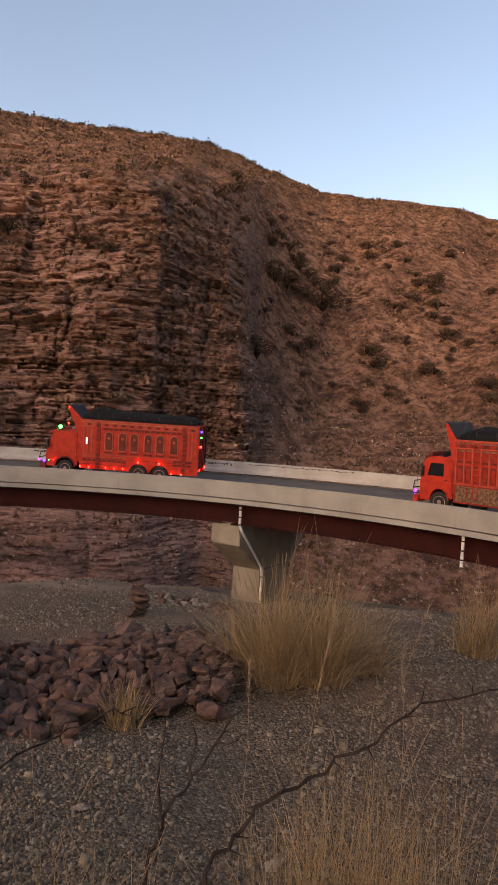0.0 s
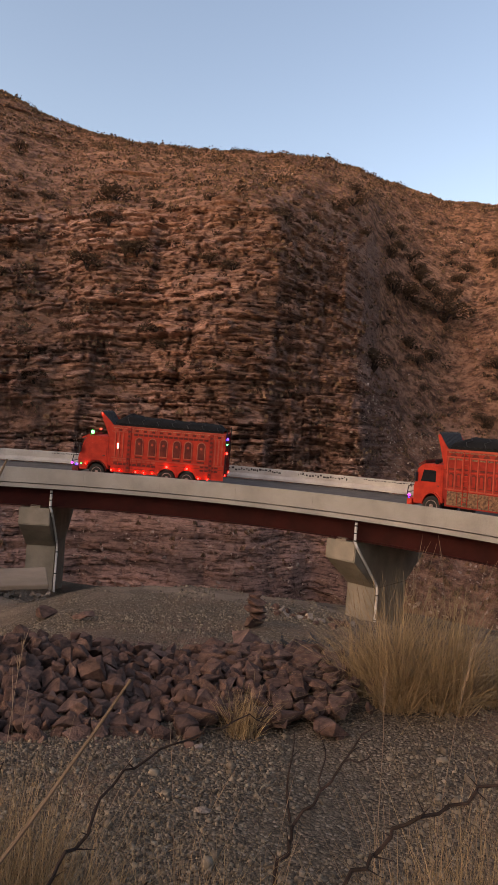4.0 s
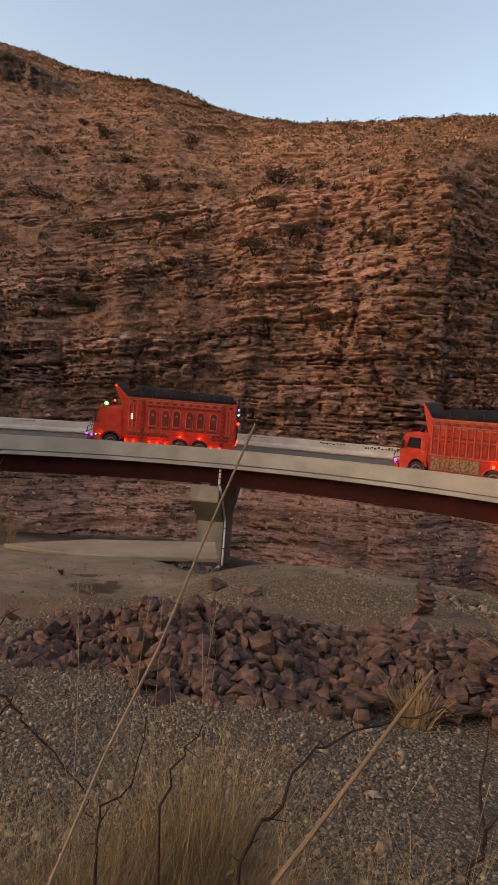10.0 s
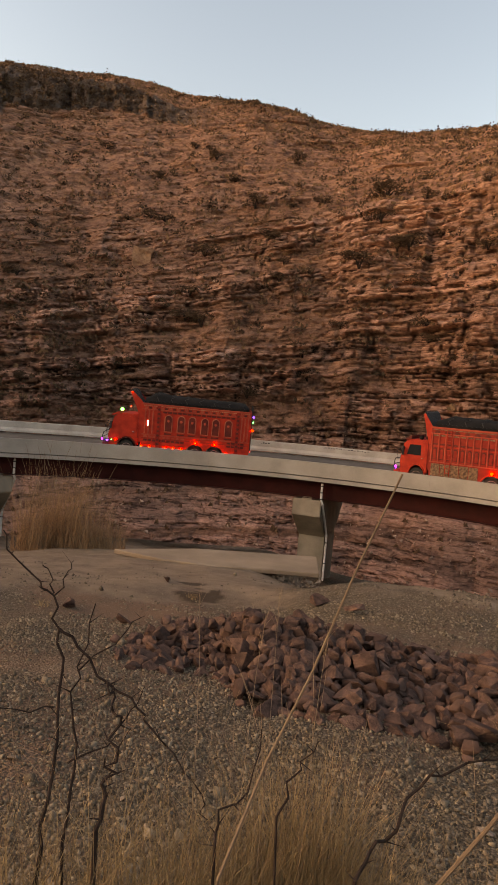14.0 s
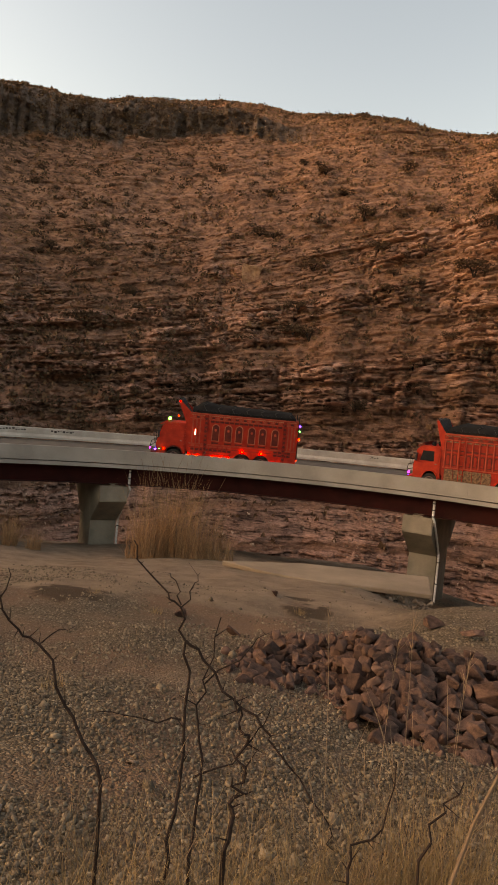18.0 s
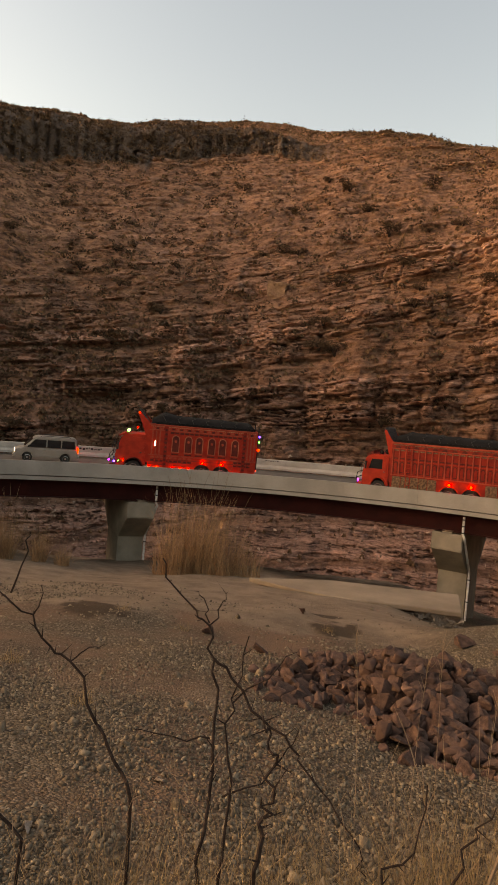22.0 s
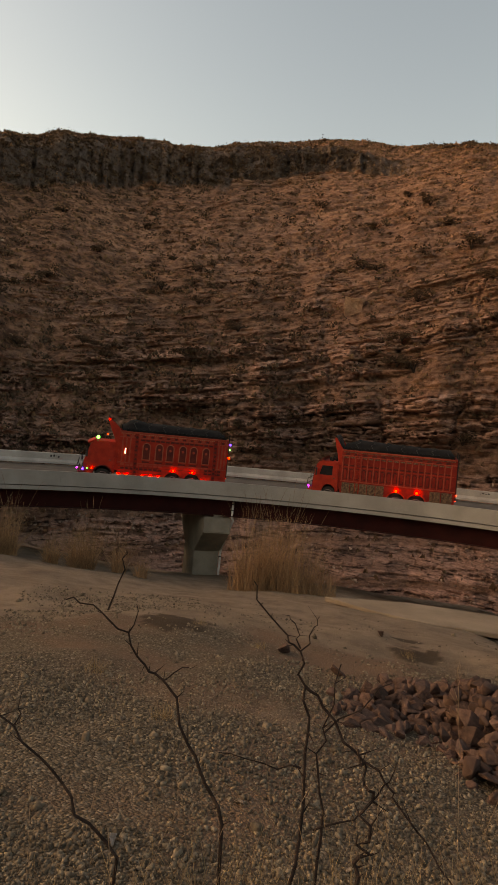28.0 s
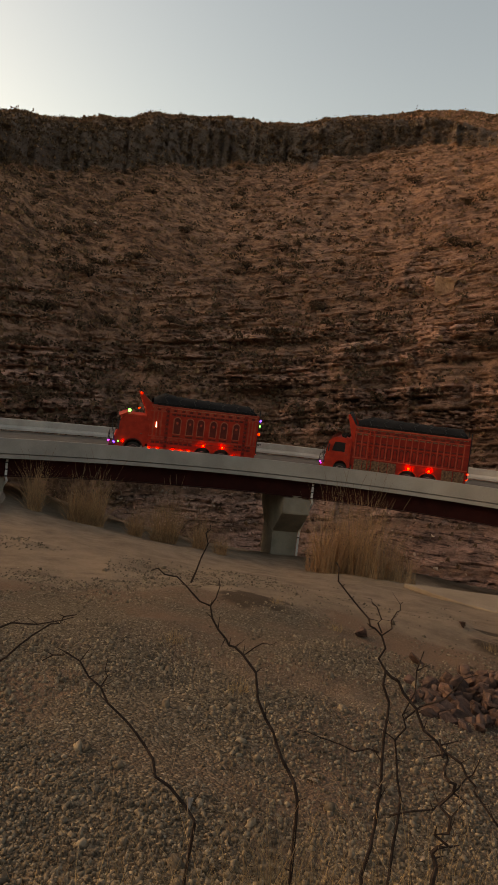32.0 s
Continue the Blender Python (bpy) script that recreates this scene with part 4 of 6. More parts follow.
        for c in (0.0, -1.3):
            ring = [(c + 0.66 * math.cos(a), 0.52 + 0.66 * math.sin(a)) for a in np.linspace(0.15, math.pi - 0.15, 14)]
            ring += [(c + 0.59 * math.cos(a), 0.52 + 0.59 * math.sin(a)) for a in np.linspace(math.pi - 0.15, 0.15, 14)]
            g = bmesh.new()
            prism(g, ring, min(f - 0.2 * s, f + 0.06 * s), max(f - 0.2 * s, f + 0.06 * s))
            part("wheel_arch", g, M_RED, w)
    # crown over the cab: flared boards with a ribbed dark lining
    cr = bmesh.new()
    tip = 4.5 if style == 1 else 4.35
    for s in (1, -1):
        prism(cr, [(x1 - 0.05, 2.55), (x1 + 0.12, 2.55), (3.95, 3.1), (tip, 4.3), (tip - 0.12, 4.36), (x1 + 0.05, zt + 0.12), (x1 - 0.05, zt)], 1.14 * s, 1.2 * s)
    prism(cr, [(x1 + 0.1, 2.55), (x1 + 0.16, 2.55), (4.0, 3.1), (tip + 0.02, 4.28), (tip - 0.05, 4.3), (3.93, 3.12)], -1.14, 1.14)
    part("crown_board", cr, M_RED, t)
    lining = bmesh.new()
    for k in range(16):
        y = -1.08 + k * 0.144
        prism(lining, [(3.9, 3.2), (tip - 0.1, 4.28), (tip - 0.02, 4.45 + 0.05 * (k % 2)), (tip - 0.16, 4.4), (x1 + 0.05, 3.45)], y - 0.05, y + 0.05)
    part("crown_lining", lining, M_DARKMETAL, t, "dark ribbed crown lining")
    # covered load with rope hem
    nx, ny = 30, 10
    P = np.zeros((ny, nx, 3))
    for j in range(ny):
        for i in range(nx):
            x = x1 - 0.12 - i * (x1 - x0 - 0.3) / (nx - 1)
            y = -1.17 + j * 2.34 / (ny - 1)
            u = 1 - (2 * j / (ny - 1) - 1) ** 2
            nose = 1.0 if i < 6 and style == 1 else 0.6
            e = math.sin(math.pi * min(1, max(0, i / (nx - 1))))
            z = zt + 0.02 + 0.62 * u ** 0.6 * (0.55 + 0.45 * min(1, i / 3.0)) * (1.0 - 0.25 * i / (nx - 1)) * min(1, (nx - 1 - i) / 2.0 + 0.35)
            z += 0.05 * float(fbm(x * 2.1 + style * 7, y * 2.5, 3, 4)) + (0.1 * nose if 1 < i < 7 and style == 1 else 0)
            P[j, i] = (x, y, z)
    cover = grid_object("load_cover", P, M_TARP)
    cover.data.shade_smooth()
    cover.parent = t
    tagged(cover, "black tarpaulin over the heaped load")
    for k in range(7):
        i = 3 + k * 4
        rope = [tuple(P[j, min(i + (j % 2), nx - 1)] + np.array((0, 0, 0.03))) for j in range(ny)]
        part("rope", tube(bmesh.new(), rope, 0.016, 5), M_DARKMETAL, t)
    for s in (1, -1):
        hem = bmesh.new()
        edge_up = [(x1 - 0.4 - k * 0.14, zt + 0.12 + 0.07 * (k % 2)) for k in range(49)]
        prism(hem, edge_up + [(x1 - 0.4 - 48 * 0.14, zt), (x1 - 0.4, zt)], min(1.1 * s, 1.24 * s), max(1.1 * s, 1.24 * s))
        part("cover_hem", hem, M_TARP, t)
        pole = part("rear_pole", tube(bmesh.new(), [(x0 - 0.06, 1.12 * s, 1.0), (x0 - 0.06, 1.12 * s, zt + 0.35)], 0.035, 6), M_DARKMETAL, t)
    tank = bmesh.new()
    lathe(tank, [(-0.3, 0.27), (-0.32, 0.3), (0.32, 0.3), (0.3, 0.27)], 16, pose(2.6, 0.75, 0.68, 0, 0, 90))
    part("fuel_tank", tank, M_DARKMETAL, t)
    for x in (-2.05, 5.3):
        part("mud_flap", boxed(x - 0.015, x + 0.015, -1.15, 1.15, 0.2, 0.62), M_BAND, t) if x < 0 else None
    for s in (1, -1):
        part("tail_lamp", boxed(x0 - 0.09, x0 - 0.05, s * 0.95 - 0.12, s * 0.95 + 0.12, 0.92, 1.02, 0.01), G_RED, t, "glowing red tail lamp")
    # lamps
    f = 1.3
    if style == 1:
        for x in (3.6, 3.05, 2.0, 1.47, 0.93):
            lamp(t, (x, f, 0.74), 0.055, G_RED, "small red marker lamp")
        lamp(t, (-2.05, f, 0.66), 0.055, G_RED, "small red marker lamp")
        lamp(t, (-2.65, f, 0.66), 0.05, G_RED, "small red marker lamp")
        for x in (0.0, -1.3):
            lamp(t, (x, f + 0.04, 1.22), 0.075, G_RED, "red lamp over the wheel")
        part("lamp", boxed(3.22, 3.28, f - 0.03, f + 0.01, 2.15, 2.5, 0.01), G_WHITE, t, "slim white side lamp")
        lamp(t, (5.05, 0.95, 3.05), 0.12, G_GREEN, "green roof beacon")
        lamp(t, (4.45, 1.2, 3.3), 0.05, G_RED, "small red marker lamp")
        lamp(t, (4.42, 1.2, 4.3), 0.04, G_RED, "small red marker lamp")
        lamp(t, (6.22, 1.18, 0.98), 0.06, G_VIOLET, "violet front lamp")
        lamp(t, (5.88, 1.26, 0.92), 0.07, G_BLUE, "blue front lamp")
        lamp(t, (5.3, 1.26, 1.02), 0.04, G_RED, "small red marker lamp")
        lamp(t, (5.6, 1.25, 0.98), 0.04, G_GREEN, "small green lamp")
        lamp(t, (-3.75, 1.2, 3.3), 0.07, G_BLUE, "blue rear lamp")
        lamp(t, (-3.75, 1.2, 2.95), 0.06, G_GREEN, "green rear lamp")
        lamp(t, (-3.75, 1.2, 2.4), 0.075, G_RED, "red rear lamp")
    else:
        for x in (0.0, -1.3):
            lamp(t, (x, f + 0.05, 1.24), 0.1, G_RED, "red lamp over the wheel")
        lamp(t, (6.3, 1.12, 0.95), 0.075, G_VIOLET, "violet front lamp")
        lamp(t, (6.28, 1.14, 0.72), 0.075, G_BLUE, "blue front lamp")
        lamp(t, (-3.7, 1.22, 1.35), 0.04, G_RED, "small red marker lamp")
    return t, wheels


def shorten_cab(t, x0, k):
    """Draws all that lies before x0 on a truck together, wheels kept round."""
    for ob in t.children_recursive:
        if ob.name.split(".")[0] == "wheel":
            if ob.location.x > x0:
                ob.location.x = x0 + (ob.location.x - x0) * k
        elif ob.parent.name.split(".")[0] != "wheel":
            for v in ob.data.vertices:
                if v.co.x > x0:
                    v.co.x = x0 + (v.co.x - x0) * k


def build_van():
    """A silver high-roofed passenger van, facing +x, origin between the axles on the road."""
    t = thing("van", "silver high-roofed passenger van with dark windows", "van")
    L0, L1, H = -2.1, 2.1, 1.82
    body = bmesh.new()
    low = [(L0, 0.4)]
    for c in (-1.28, 1.3):
        low += [(c + 0.38 * math.cos(a), 0.33 + 0.38 * math.sin(a)) for a in np.linspace(math.pi - 0.15, 0.15, 11)]
    prism(body, low + [(L1, 0.38), (L1 + 0.08, 0.62), (L1 + 0.02, 0.86), (1.55, 1.02), (L0 - 0.02, 1.02), (L0 - 0.06, 0.7)], -0.82, 0.82)
    bmesh.ops.bevel(body, geom=[e for e in body.edges if abs(e.verts[0].co.y - e.verts[1].co.y) < 0.01], offset=0.05, segments=3, affect="EDGES")
    part("body", body, M_SILVER, t)
    roof = bmesh.new()
    prism(roof, [(L0, 1.0), (1.58, 1.0), (0.92, 1.7), (0.7, H), (L0 + 0.25, H), (L0 + 0.08, 1.72)], -0.74, 0.74)
    bmesh.ops.bevel(roof, geom=[e for e in roof.edges if abs(e.verts[0].co.y - e.verts[1].co.y) < 0.01], offset=0.08, segments=3, affect="EDGES")
    part("cabin", roof, M_SILVER, t)
    for s in (1, -1):
        y = 0.74 * s
        for a, b in (((-1.92, -1.0), (-1.86, -1.0)), ((-0.92, 0.0), (-0.92, 0.0)), ((0.08, 1.3), (0.08, 0.82))):
            w = bmesh.new()
            prism(w, [(a[0], 1.08), (a[1], 1.08), (b[1], 1.62), (b[0], 1.62)], min(y, y + 0.012 * s), max(y, y + 0.012 * s))
            part("side_window", w, M_GLASS, t)
        part("door_handle", boxed(0.1, 0.24, min(0.82 * s, 0.85 * s), max(0.82 * s, 0.85 * s), 0.9, 0.93), M_CHROME, t)
        part("mirror", boxed(1.2, 1.32, min(0.78 * s, 0.98 * s), max(0.78 * s, 0.98 * s), 1.05, 1.2, 0.02), M_DARKMETAL, t)
        part("headlight", boxed(L1 - 0.02, L1 + 0.07, min(0.45 * s, 0.76 * s), max(0.45 * s, 0.76 * s), 0.66, 0.82, 0.02), G_WHITE, t)
        part("tail_lamp", boxed(L0 - 0.06, L0 + 0.02, min(0.62 * s, 0.8 * s), max(0.62 * s, 0.8 * s), 0.8, 1.15, 0.02), G_RED, t, "glowing red tail lamp")
        part("roof_rail", tube(bmesh.new(), [(-1.6, 0.66 * s, H), (-1.5, 0.66 * s, H + 0.06), (0.4, 0.66 * s, H + 0.06), (0.5, 0.66 * s, H)], 0.02, 6), M_DARKMETAL, t)
    ws = bmesh.new()
    prism(ws, [(1.5, 1.1), (1.52, 1.1), (0.98, 1.66), (0.96, 1.64)], -0.64, 0.64)
    bmesh.ops.transform(ws, matrix=pose(0.02, 0, 0.01), verts=ws.verts)
    part("windscreen", ws, M_GLASS, t)
    part("rear_window", boxed(L0 + 0.0, L0 + 0.03, -0.6, 0.6, 1.12, 1.6), M_GLASS, t)
    part("bumper", boxed(L1 + 0.02, L1 + 0.16, -0.8, 0.8, 0.36, 0.56, 0.04), M_SILVER, t)
    part("rear_bumper", boxed(L0 - 0.15, L0 - 0.02, -0.8, 0.8, 0.38, 0.58, 0.04), M_SILVER, t)
    wheels = [add_wheel(t, x, s * 0.72, 0.33, 0.33, 0.2, M_CHROME, 5) for x in (-1.28, 1.3) for s in (1, -1)]
    return t, wheels


# ---------------------------------------------------------------- stones
def ground_at(az, el, lift=0.0):
    """Where a line of sight from the origin meets the ground: distance along the ground."""
    r = np.geomspace(1.2, 70, 1500)
    gap = ground_z(az + 0 * r, r) + lift - r * math.tan(radians(el))
    k = int(np.argmax(gap > 0))
    return float(r[k])


def on_ground(az, r, up=0.0):
    return bearing(az, r, float(ground_z(az, r)) + up)


def rock_mesh(name, seed, mat, cuts=3, rough=0.16):
    """An angular stone about 1 m across: the hull of a few points, edges worn."""
    rnd = random.Random(seed)
    bm = bmesh.new()
    for _ in range(6 + cuts):
        n = Vector((rnd.gauss(0, 1), rnd.gauss(0, 1), rnd.gauss(0, 1))).normalized()
        k = max(abs(n.x), abs(n.y), abs(n.z))
        bm.verts.new(n * (0.5 * rnd.uniform(0.85, 1.05) * (0.6 + 0.4 / k) * 0.86))
    hull = bmesh.ops.convex_hull(bm, input=list(bm.verts))
    bmesh.ops.delete(bm, geom=[v for v in hull["geom_interior"] if isinstance(v, bmesh.types.BMVert)], context="VERTS")
    bmesh.ops.dissolve_limit(bm, angle_limit=radians(14), verts=list(bm.verts), edges=list(bm.edges))
    bmesh.ops.bevel(bm, geom=list(bm.edges), offset=0.014, segments=1, affect="EDGES", clamp_overlap=True)
    bmesh.ops.triangulate(bm, faces=list(bm.faces))
    me = bpy.data.meshes.new(name)
    bm.to_mesh(me)
    bm.free()
    me.materials.append(mat)
    return me


def turned(rnd, p, sx, sy, sz):
    return Matrix.Translation(p) @ Euler((rnd.uniform(-0.6, 0.6), rnd.uniform(-0.6, 0.6), rnd.uniform(0, 6.28))).to_matrix().to_4x4() @ Matrix.Diagonal((sx, sy, sz, 1))


def scatter(name, base, faces, mats4, mat, label, category):
    """Many small copies of a little shape in one mesh."""
    n, k = len(mats4), len(base)
    V = np.einsum("nij,kj->nki", mats4[:, :3, :3], base) + mats4[:, None, :3, 3]
    F = (faces[None] + (np.arange(n) * k)[:, None, None]).reshape(-1, faces.shape[1])
    me = bpy.data.meshes.new(name)
    me.vertices.add(n * k)
    me.vertices.foreach_set("co", V.reshape(-1).astype(np.float32))
    s = faces.shape[1]
    me.loops.add(len(F) * s)
    me.loops.foreach_set("vertex_index", F.reshape(-1).astype(np.int32))
    me.polygons.add(len(F))
    me.polygons.foreach_set("loop_start", np.arange(0, len(F) * s, s, dtype=np.int32))
    me.update(calc_edges=True)
    me.materials.append(mat)
    return tagged(new(name, me), label, category, kind="stuff")


def random_turns(rng, n):
    q = rng.normal(size=(n, 4))
    q /= np.linalg.norm(q, axis=1)[:, None]
    w, x, y, z = q.T
    return np.stack([np.stack([1 - 2 * (y * y + z * z), 2 * (x * y - z * w), 2 * (x * z + y * w)], -1),
                     np.stack([2 * (x * y + z * w), 1 - 2 * (x * x + z * z), 2 * (y * z - x * w)], -1),
                     np.stack([2 * (x * z - y * w), 2 * (y * z + x * w), 1 - 2 * (x * x + y * y)], -1)], 1)


def build_gravel():
    rng = np.random.default_rng(5)
    base = np.array([[x, y, z] for z in (-0.42, 0.42) for x, y in ((-0.45, -0.4), (0.4, -0.45), (0.48, 0.36), (-0.38, 0.46))])
    base = base * (1 + 0.35 * (rng.uniform(0, 1, base.shape) - 0.5)) * np.array([1, 1, 0.9])
    base[4:, :2] *= 0.72
    faces = np.array([[3, 2, 1, 0], [4, 5, 6, 7], [0, 1, 5, 4], [1, 2, 6, 5], [2, 3, 7, 6], [3, 0, 4, 7]])
    n = 110000
    az = rng.uniform(-46, 82, n)
    r = 3.2 * (24 / 3.2) ** (rng.uniform(0, 1, n) ** 1.05)
    patch = fbm(-np.sin(np.radians(az)) * r / 1.7, np.cos(np.radians(az)) * r / 1.7, 3, 88)
    sandy = smooth01((az - 10) / 4) * smooth01((52 - az) / 14) * smooth01((r + 2 * patch - 13.8) / 2.5)
    keep = (patch + rng.normal(0, 0.12, n) > -0.1 + 0.17 * smooth01((az - 34) / 12)) & (rng.uniform(0, 1, n) > 0.93 * sandy)
    az, r = az[keep], r[keep]
    n = len(az)
    size = 0.009 + 0.034 * rng.uniform(0, 1, n) ** 5 + 0.0021 * r
    size *= np.where(rng.uniform(0, 1, n) > 0.985, 2.1, 1.0)
    T = random_turns(rng, n)
    S = np.stack([size * rng.uniform(0.8, 1.5, n), size * rng.uniform(0.7, 1.1, n), size * rng.uniform(0.5, 0.9, n)], -1)
    M = np.zeros((n, 4, 4))
    M[:, :3, :3] = T * S[:, None, :]
    M[:, 0, 3], M[:, 1, 3] = -np.sin(np.radians(az)) * r, np.cos(np.radians(az)) * r
    M[:, 2, 3] = ground_z(az, r) + size * 0.12
    scatter("gravel", base, faces, M, M_COBBLE, "loose grey river cobbles and gravel", "gravel")


PILE_AZ = (-15, -12, -8, -3, 2, 6.5, 11.5, 17.5, 21.7, 25.9, 30, 31.5)
PILE_TOP = (-20.8, -20.2, -20.3, -20.1, -19.2, -18.7, -18.1, -17.3, -18.3, -19.0, -20.4, -22)
PILE_FOOT = (-24.0, -24.6, -25.2, -25.9, -26.4, -26.3, -26.5, -26.8, -24.2, -24.0, -23.6, -23)


def smooth_step(d):
    """0 below 0, 1 from 4 on."""
    return min(1.0, max(0.0, d / 4.0))


def build_rocks():
    rnd = random.Random(11)
    meshes = [rock_mesh("rock", 100 + k, M_BOULDER, 5) for k in range(12)]
    pile = thing("rock_pile", "heap of angular red-brown riprap stones", "rock pile")
    made, tries = [], 0
    while len(made) < 360 and tries < 9000:
        tries += 1
        az = rnd.uniform(-14.5, 31) if rnd.random() > 0.22 else rnd.uniform(-14.5, 1)
        foot_el, crest_el = float(np.interp(az, PILE_AZ, PILE_FOOT)), float(np.interp(az, PILE_AZ, PILE_TOP))
        foot = ground_at(az, foot_el)
        depth = 3.4 * min(1.0, (crest_el - foot_el) / 5.0)
        u = rnd.random()
        r = foot + u * depth
        size = rnd.uniform(0.19, 0.36) * (1.45 if rnd.random() > 0.86 else 1.0)
        top = (foot + depth * 0.8) * math.tan(radians(crest_el)) - float(ground_z(az, foot + depth * 0.8))
        mound = max(0.0, top - 0.14) * min(1.0, u / 0.75) * (1.0 if u < 0.85 else 1 - (u - 0.85) * 2.5)
        p = on_ground(az, r, max(mound - rnd.uniform(0.0, 0.14), (0.16 + 0.3 * min(u, 1 - u)) * smooth_step(2 - az)))
        if any((p - q).length < 0.4 * (size + s) for q, s in made):
            continue
        made.append((p, size))
        shared("rock", meshes[rnd.randrange(12)], pile, turned(rnd, p, size * rnd.uniform(1.2, 1.9), size * rnd.uniform(0.95, 1.35), size * rnd.uniform(0.7, 1.15)))
    # the heap's core of soil and small stones
    rows, cols = 12, 90
    P = np.zeros((rows, cols, 3))
    for j in range(cols):
        az = 31 - j * 45.5 / (cols - 1)
        foot = ground_at(az, float(np.interp(az, PILE_AZ, PILE_FOOT)))
        depth = 3.4 * min(1.0, (float(np.interp(az, PILE_AZ, PILE_TOP)) - float(np.interp(az, PILE_AZ, PILE_FOOT))) / 5.0)
        for i in range(rows):
            u = i / (rows - 1)
            rr = foot + 0.15 + u * depth
            top = (foot + depth * 0.75) * math.tan(radians(float(np.interp(az, PILE_AZ, PILE_TOP)))) - float(ground_z(az, foot + depth * 0.75))
            h = max(0.0, top - 0.36) * min(1.0, u / 0.7) * (1.0 if u < 0.8 else max(0.0, 1 - (u - 0.8) * 5)) - 0.1
            P[i, j] = on_ground(az, rr, h)
    core = grid_object("core", P, M_BOULDER)
    core.parent = pile
    # the smaller rubble between
    rng = np.random.default_rng(4)
    v = np.array([q.co[:] for q in meshes[2].vertices])
    fcs = np.array([q.vertices[:] for q in meshes[2].polygons])
    n = 1300
    M = np.zeros((n, 4, 4))
    sz = rng.uniform(0.1, 0.3, n)
    M[:, :3, :3] = random_turns(rng, n) * sz[:, None, None]
    for i in range(n):
        q = made[rng.integers(len(made))][0]
        M[i, :3, 3] = (q.x + rng.normal(0, 0.22), q.y + rng.normal(0, 0.22), q.z - rng.uniform(0.0, 0.16))
    scatter("rubble", v, fcs, M, M_RUBBLE, "small broken stones lying between the riprap", "rubble")
    # stones of their own round about
    def boulder(az, r, s, label, up=0.0, mat=None, flat=0.8):
        me = rock_mesh("boulder", int(az * 10 + r * 7) & 1023, mat or M_BOULDER)
        ob = new("boulder", me)
        ob.matrix_basis = turned(rnd, on_ground(az, r, up + s * 0.22), s * 1.3, s, s * flat)
        return tagged(ob, label, "boulder", "boulders on the river bed")

    for az, el, s in ((36.2, -18.6, 0.38), (27.4, -16.2, 0.36), (14.5, -24.9, 0.45), (19.0, -24.6, 0.42), (-13.9, -24.9, 0.42), (13.2, -17.0, 0.5)):
        boulder(az, ground_at(az, el), s, "rust-brown boulder lying on gravel")
    for az, el, s in ((-3.2, -31.6, 0.15), (-21.5, -34.5, 0.16), (51.5, -33.0, 0.13), (40.2, -30.2, 0.1), (30.0, -33.5, 0.09), (-2.0, -27.0, 0.13)):
        boulder(az, ground_at(az, el), s, "pale rounded cobble on grey gravel", mat=M_PALE, flat=0.6)
    for k in range(24):
        az = -7.0 - 0.32 * k + rnd.uniform(-0.25, 0.25)
        el = -15.5 - 0.6 * min(1, k / 13) + rnd.uniform(-0.4, 0.4)
        pale = rnd.random() > 0.45
        boulder(az, ground_at(az, el), rnd.uniform(0.12, 0.32), "%s stone among others by the bridge pier" % ("pale grey" if pale else "dull red-brown"), mat=M_PALE if pale else M_BOULDER, flat=rnd.uniform(0.6, 1.0))
    brush = thing("scorched_brush", "small black heap of scorched brush on gravel", "brush")
    at = on_ground(-10.3, ground_at(-10.3, -18.5))
    for k in range(26):
        q = at + Vector((rnd.gauss(0, 0.24), rnd.gauss(0, 0.16), 0.0))
        tip = q + Vector((rnd.gauss(0, 0.12), rnd.gauss(0, 0.12), rnd.uniform(0.06, 0.24)))
        part("charred_stem", tube(bmesh.new(), [q, q.lerp(tip, 0.5) + Vector((rnd.gauss(0, 0.04), 0, 0.02)), tip], [0.035, 0.03, 0.01], 5), M_BAND, brush)
    boulder(70.2, 35.5, 1.7, "large pale grey boulder by the verge", mat=M_PALE)
    # balanced stack of stones
    stack = thing("stone_cairn", "balanced stack of flat red-brown stones", "cairn")
    az = -5.8
    r = ground_at(az, -17.0)
    z = -0.03
    for k, (w, h) in enumerate(((0.5, 0.24), (0.44, 0.17), (0.56, 0.2), (0.6, 0.17), (0.42, 0.12))):
        p = on_ground(az + 0.12 * (-1) ** k, r, 0) + Vector((0, 0, z + h * 0.5))
        z += h * 0.82
        shared("stone", rock_mesh("stone", 730 + k, M_BOULDER, 9), stack, Matrix.Translation(p) @ pose(0, 0, 0, rnd.uniform(-5, 5), rnd.uniform(-5, 5), rnd.uniform(0, 360)) @ Matrix.Diagonal((w * 1.1, w, h * 1.35, 1)))
    for q, e, w in ((-5.9, -18.9, 0.62), (-3.9, -19.2, 0.75), (9.9, -17.2, 0.5), (31.2, -19.9, 0.36)):
        boulder(q, ground_at(q, e), w, "sandy brown flat-topped boulder on gravel", flat=0.55)


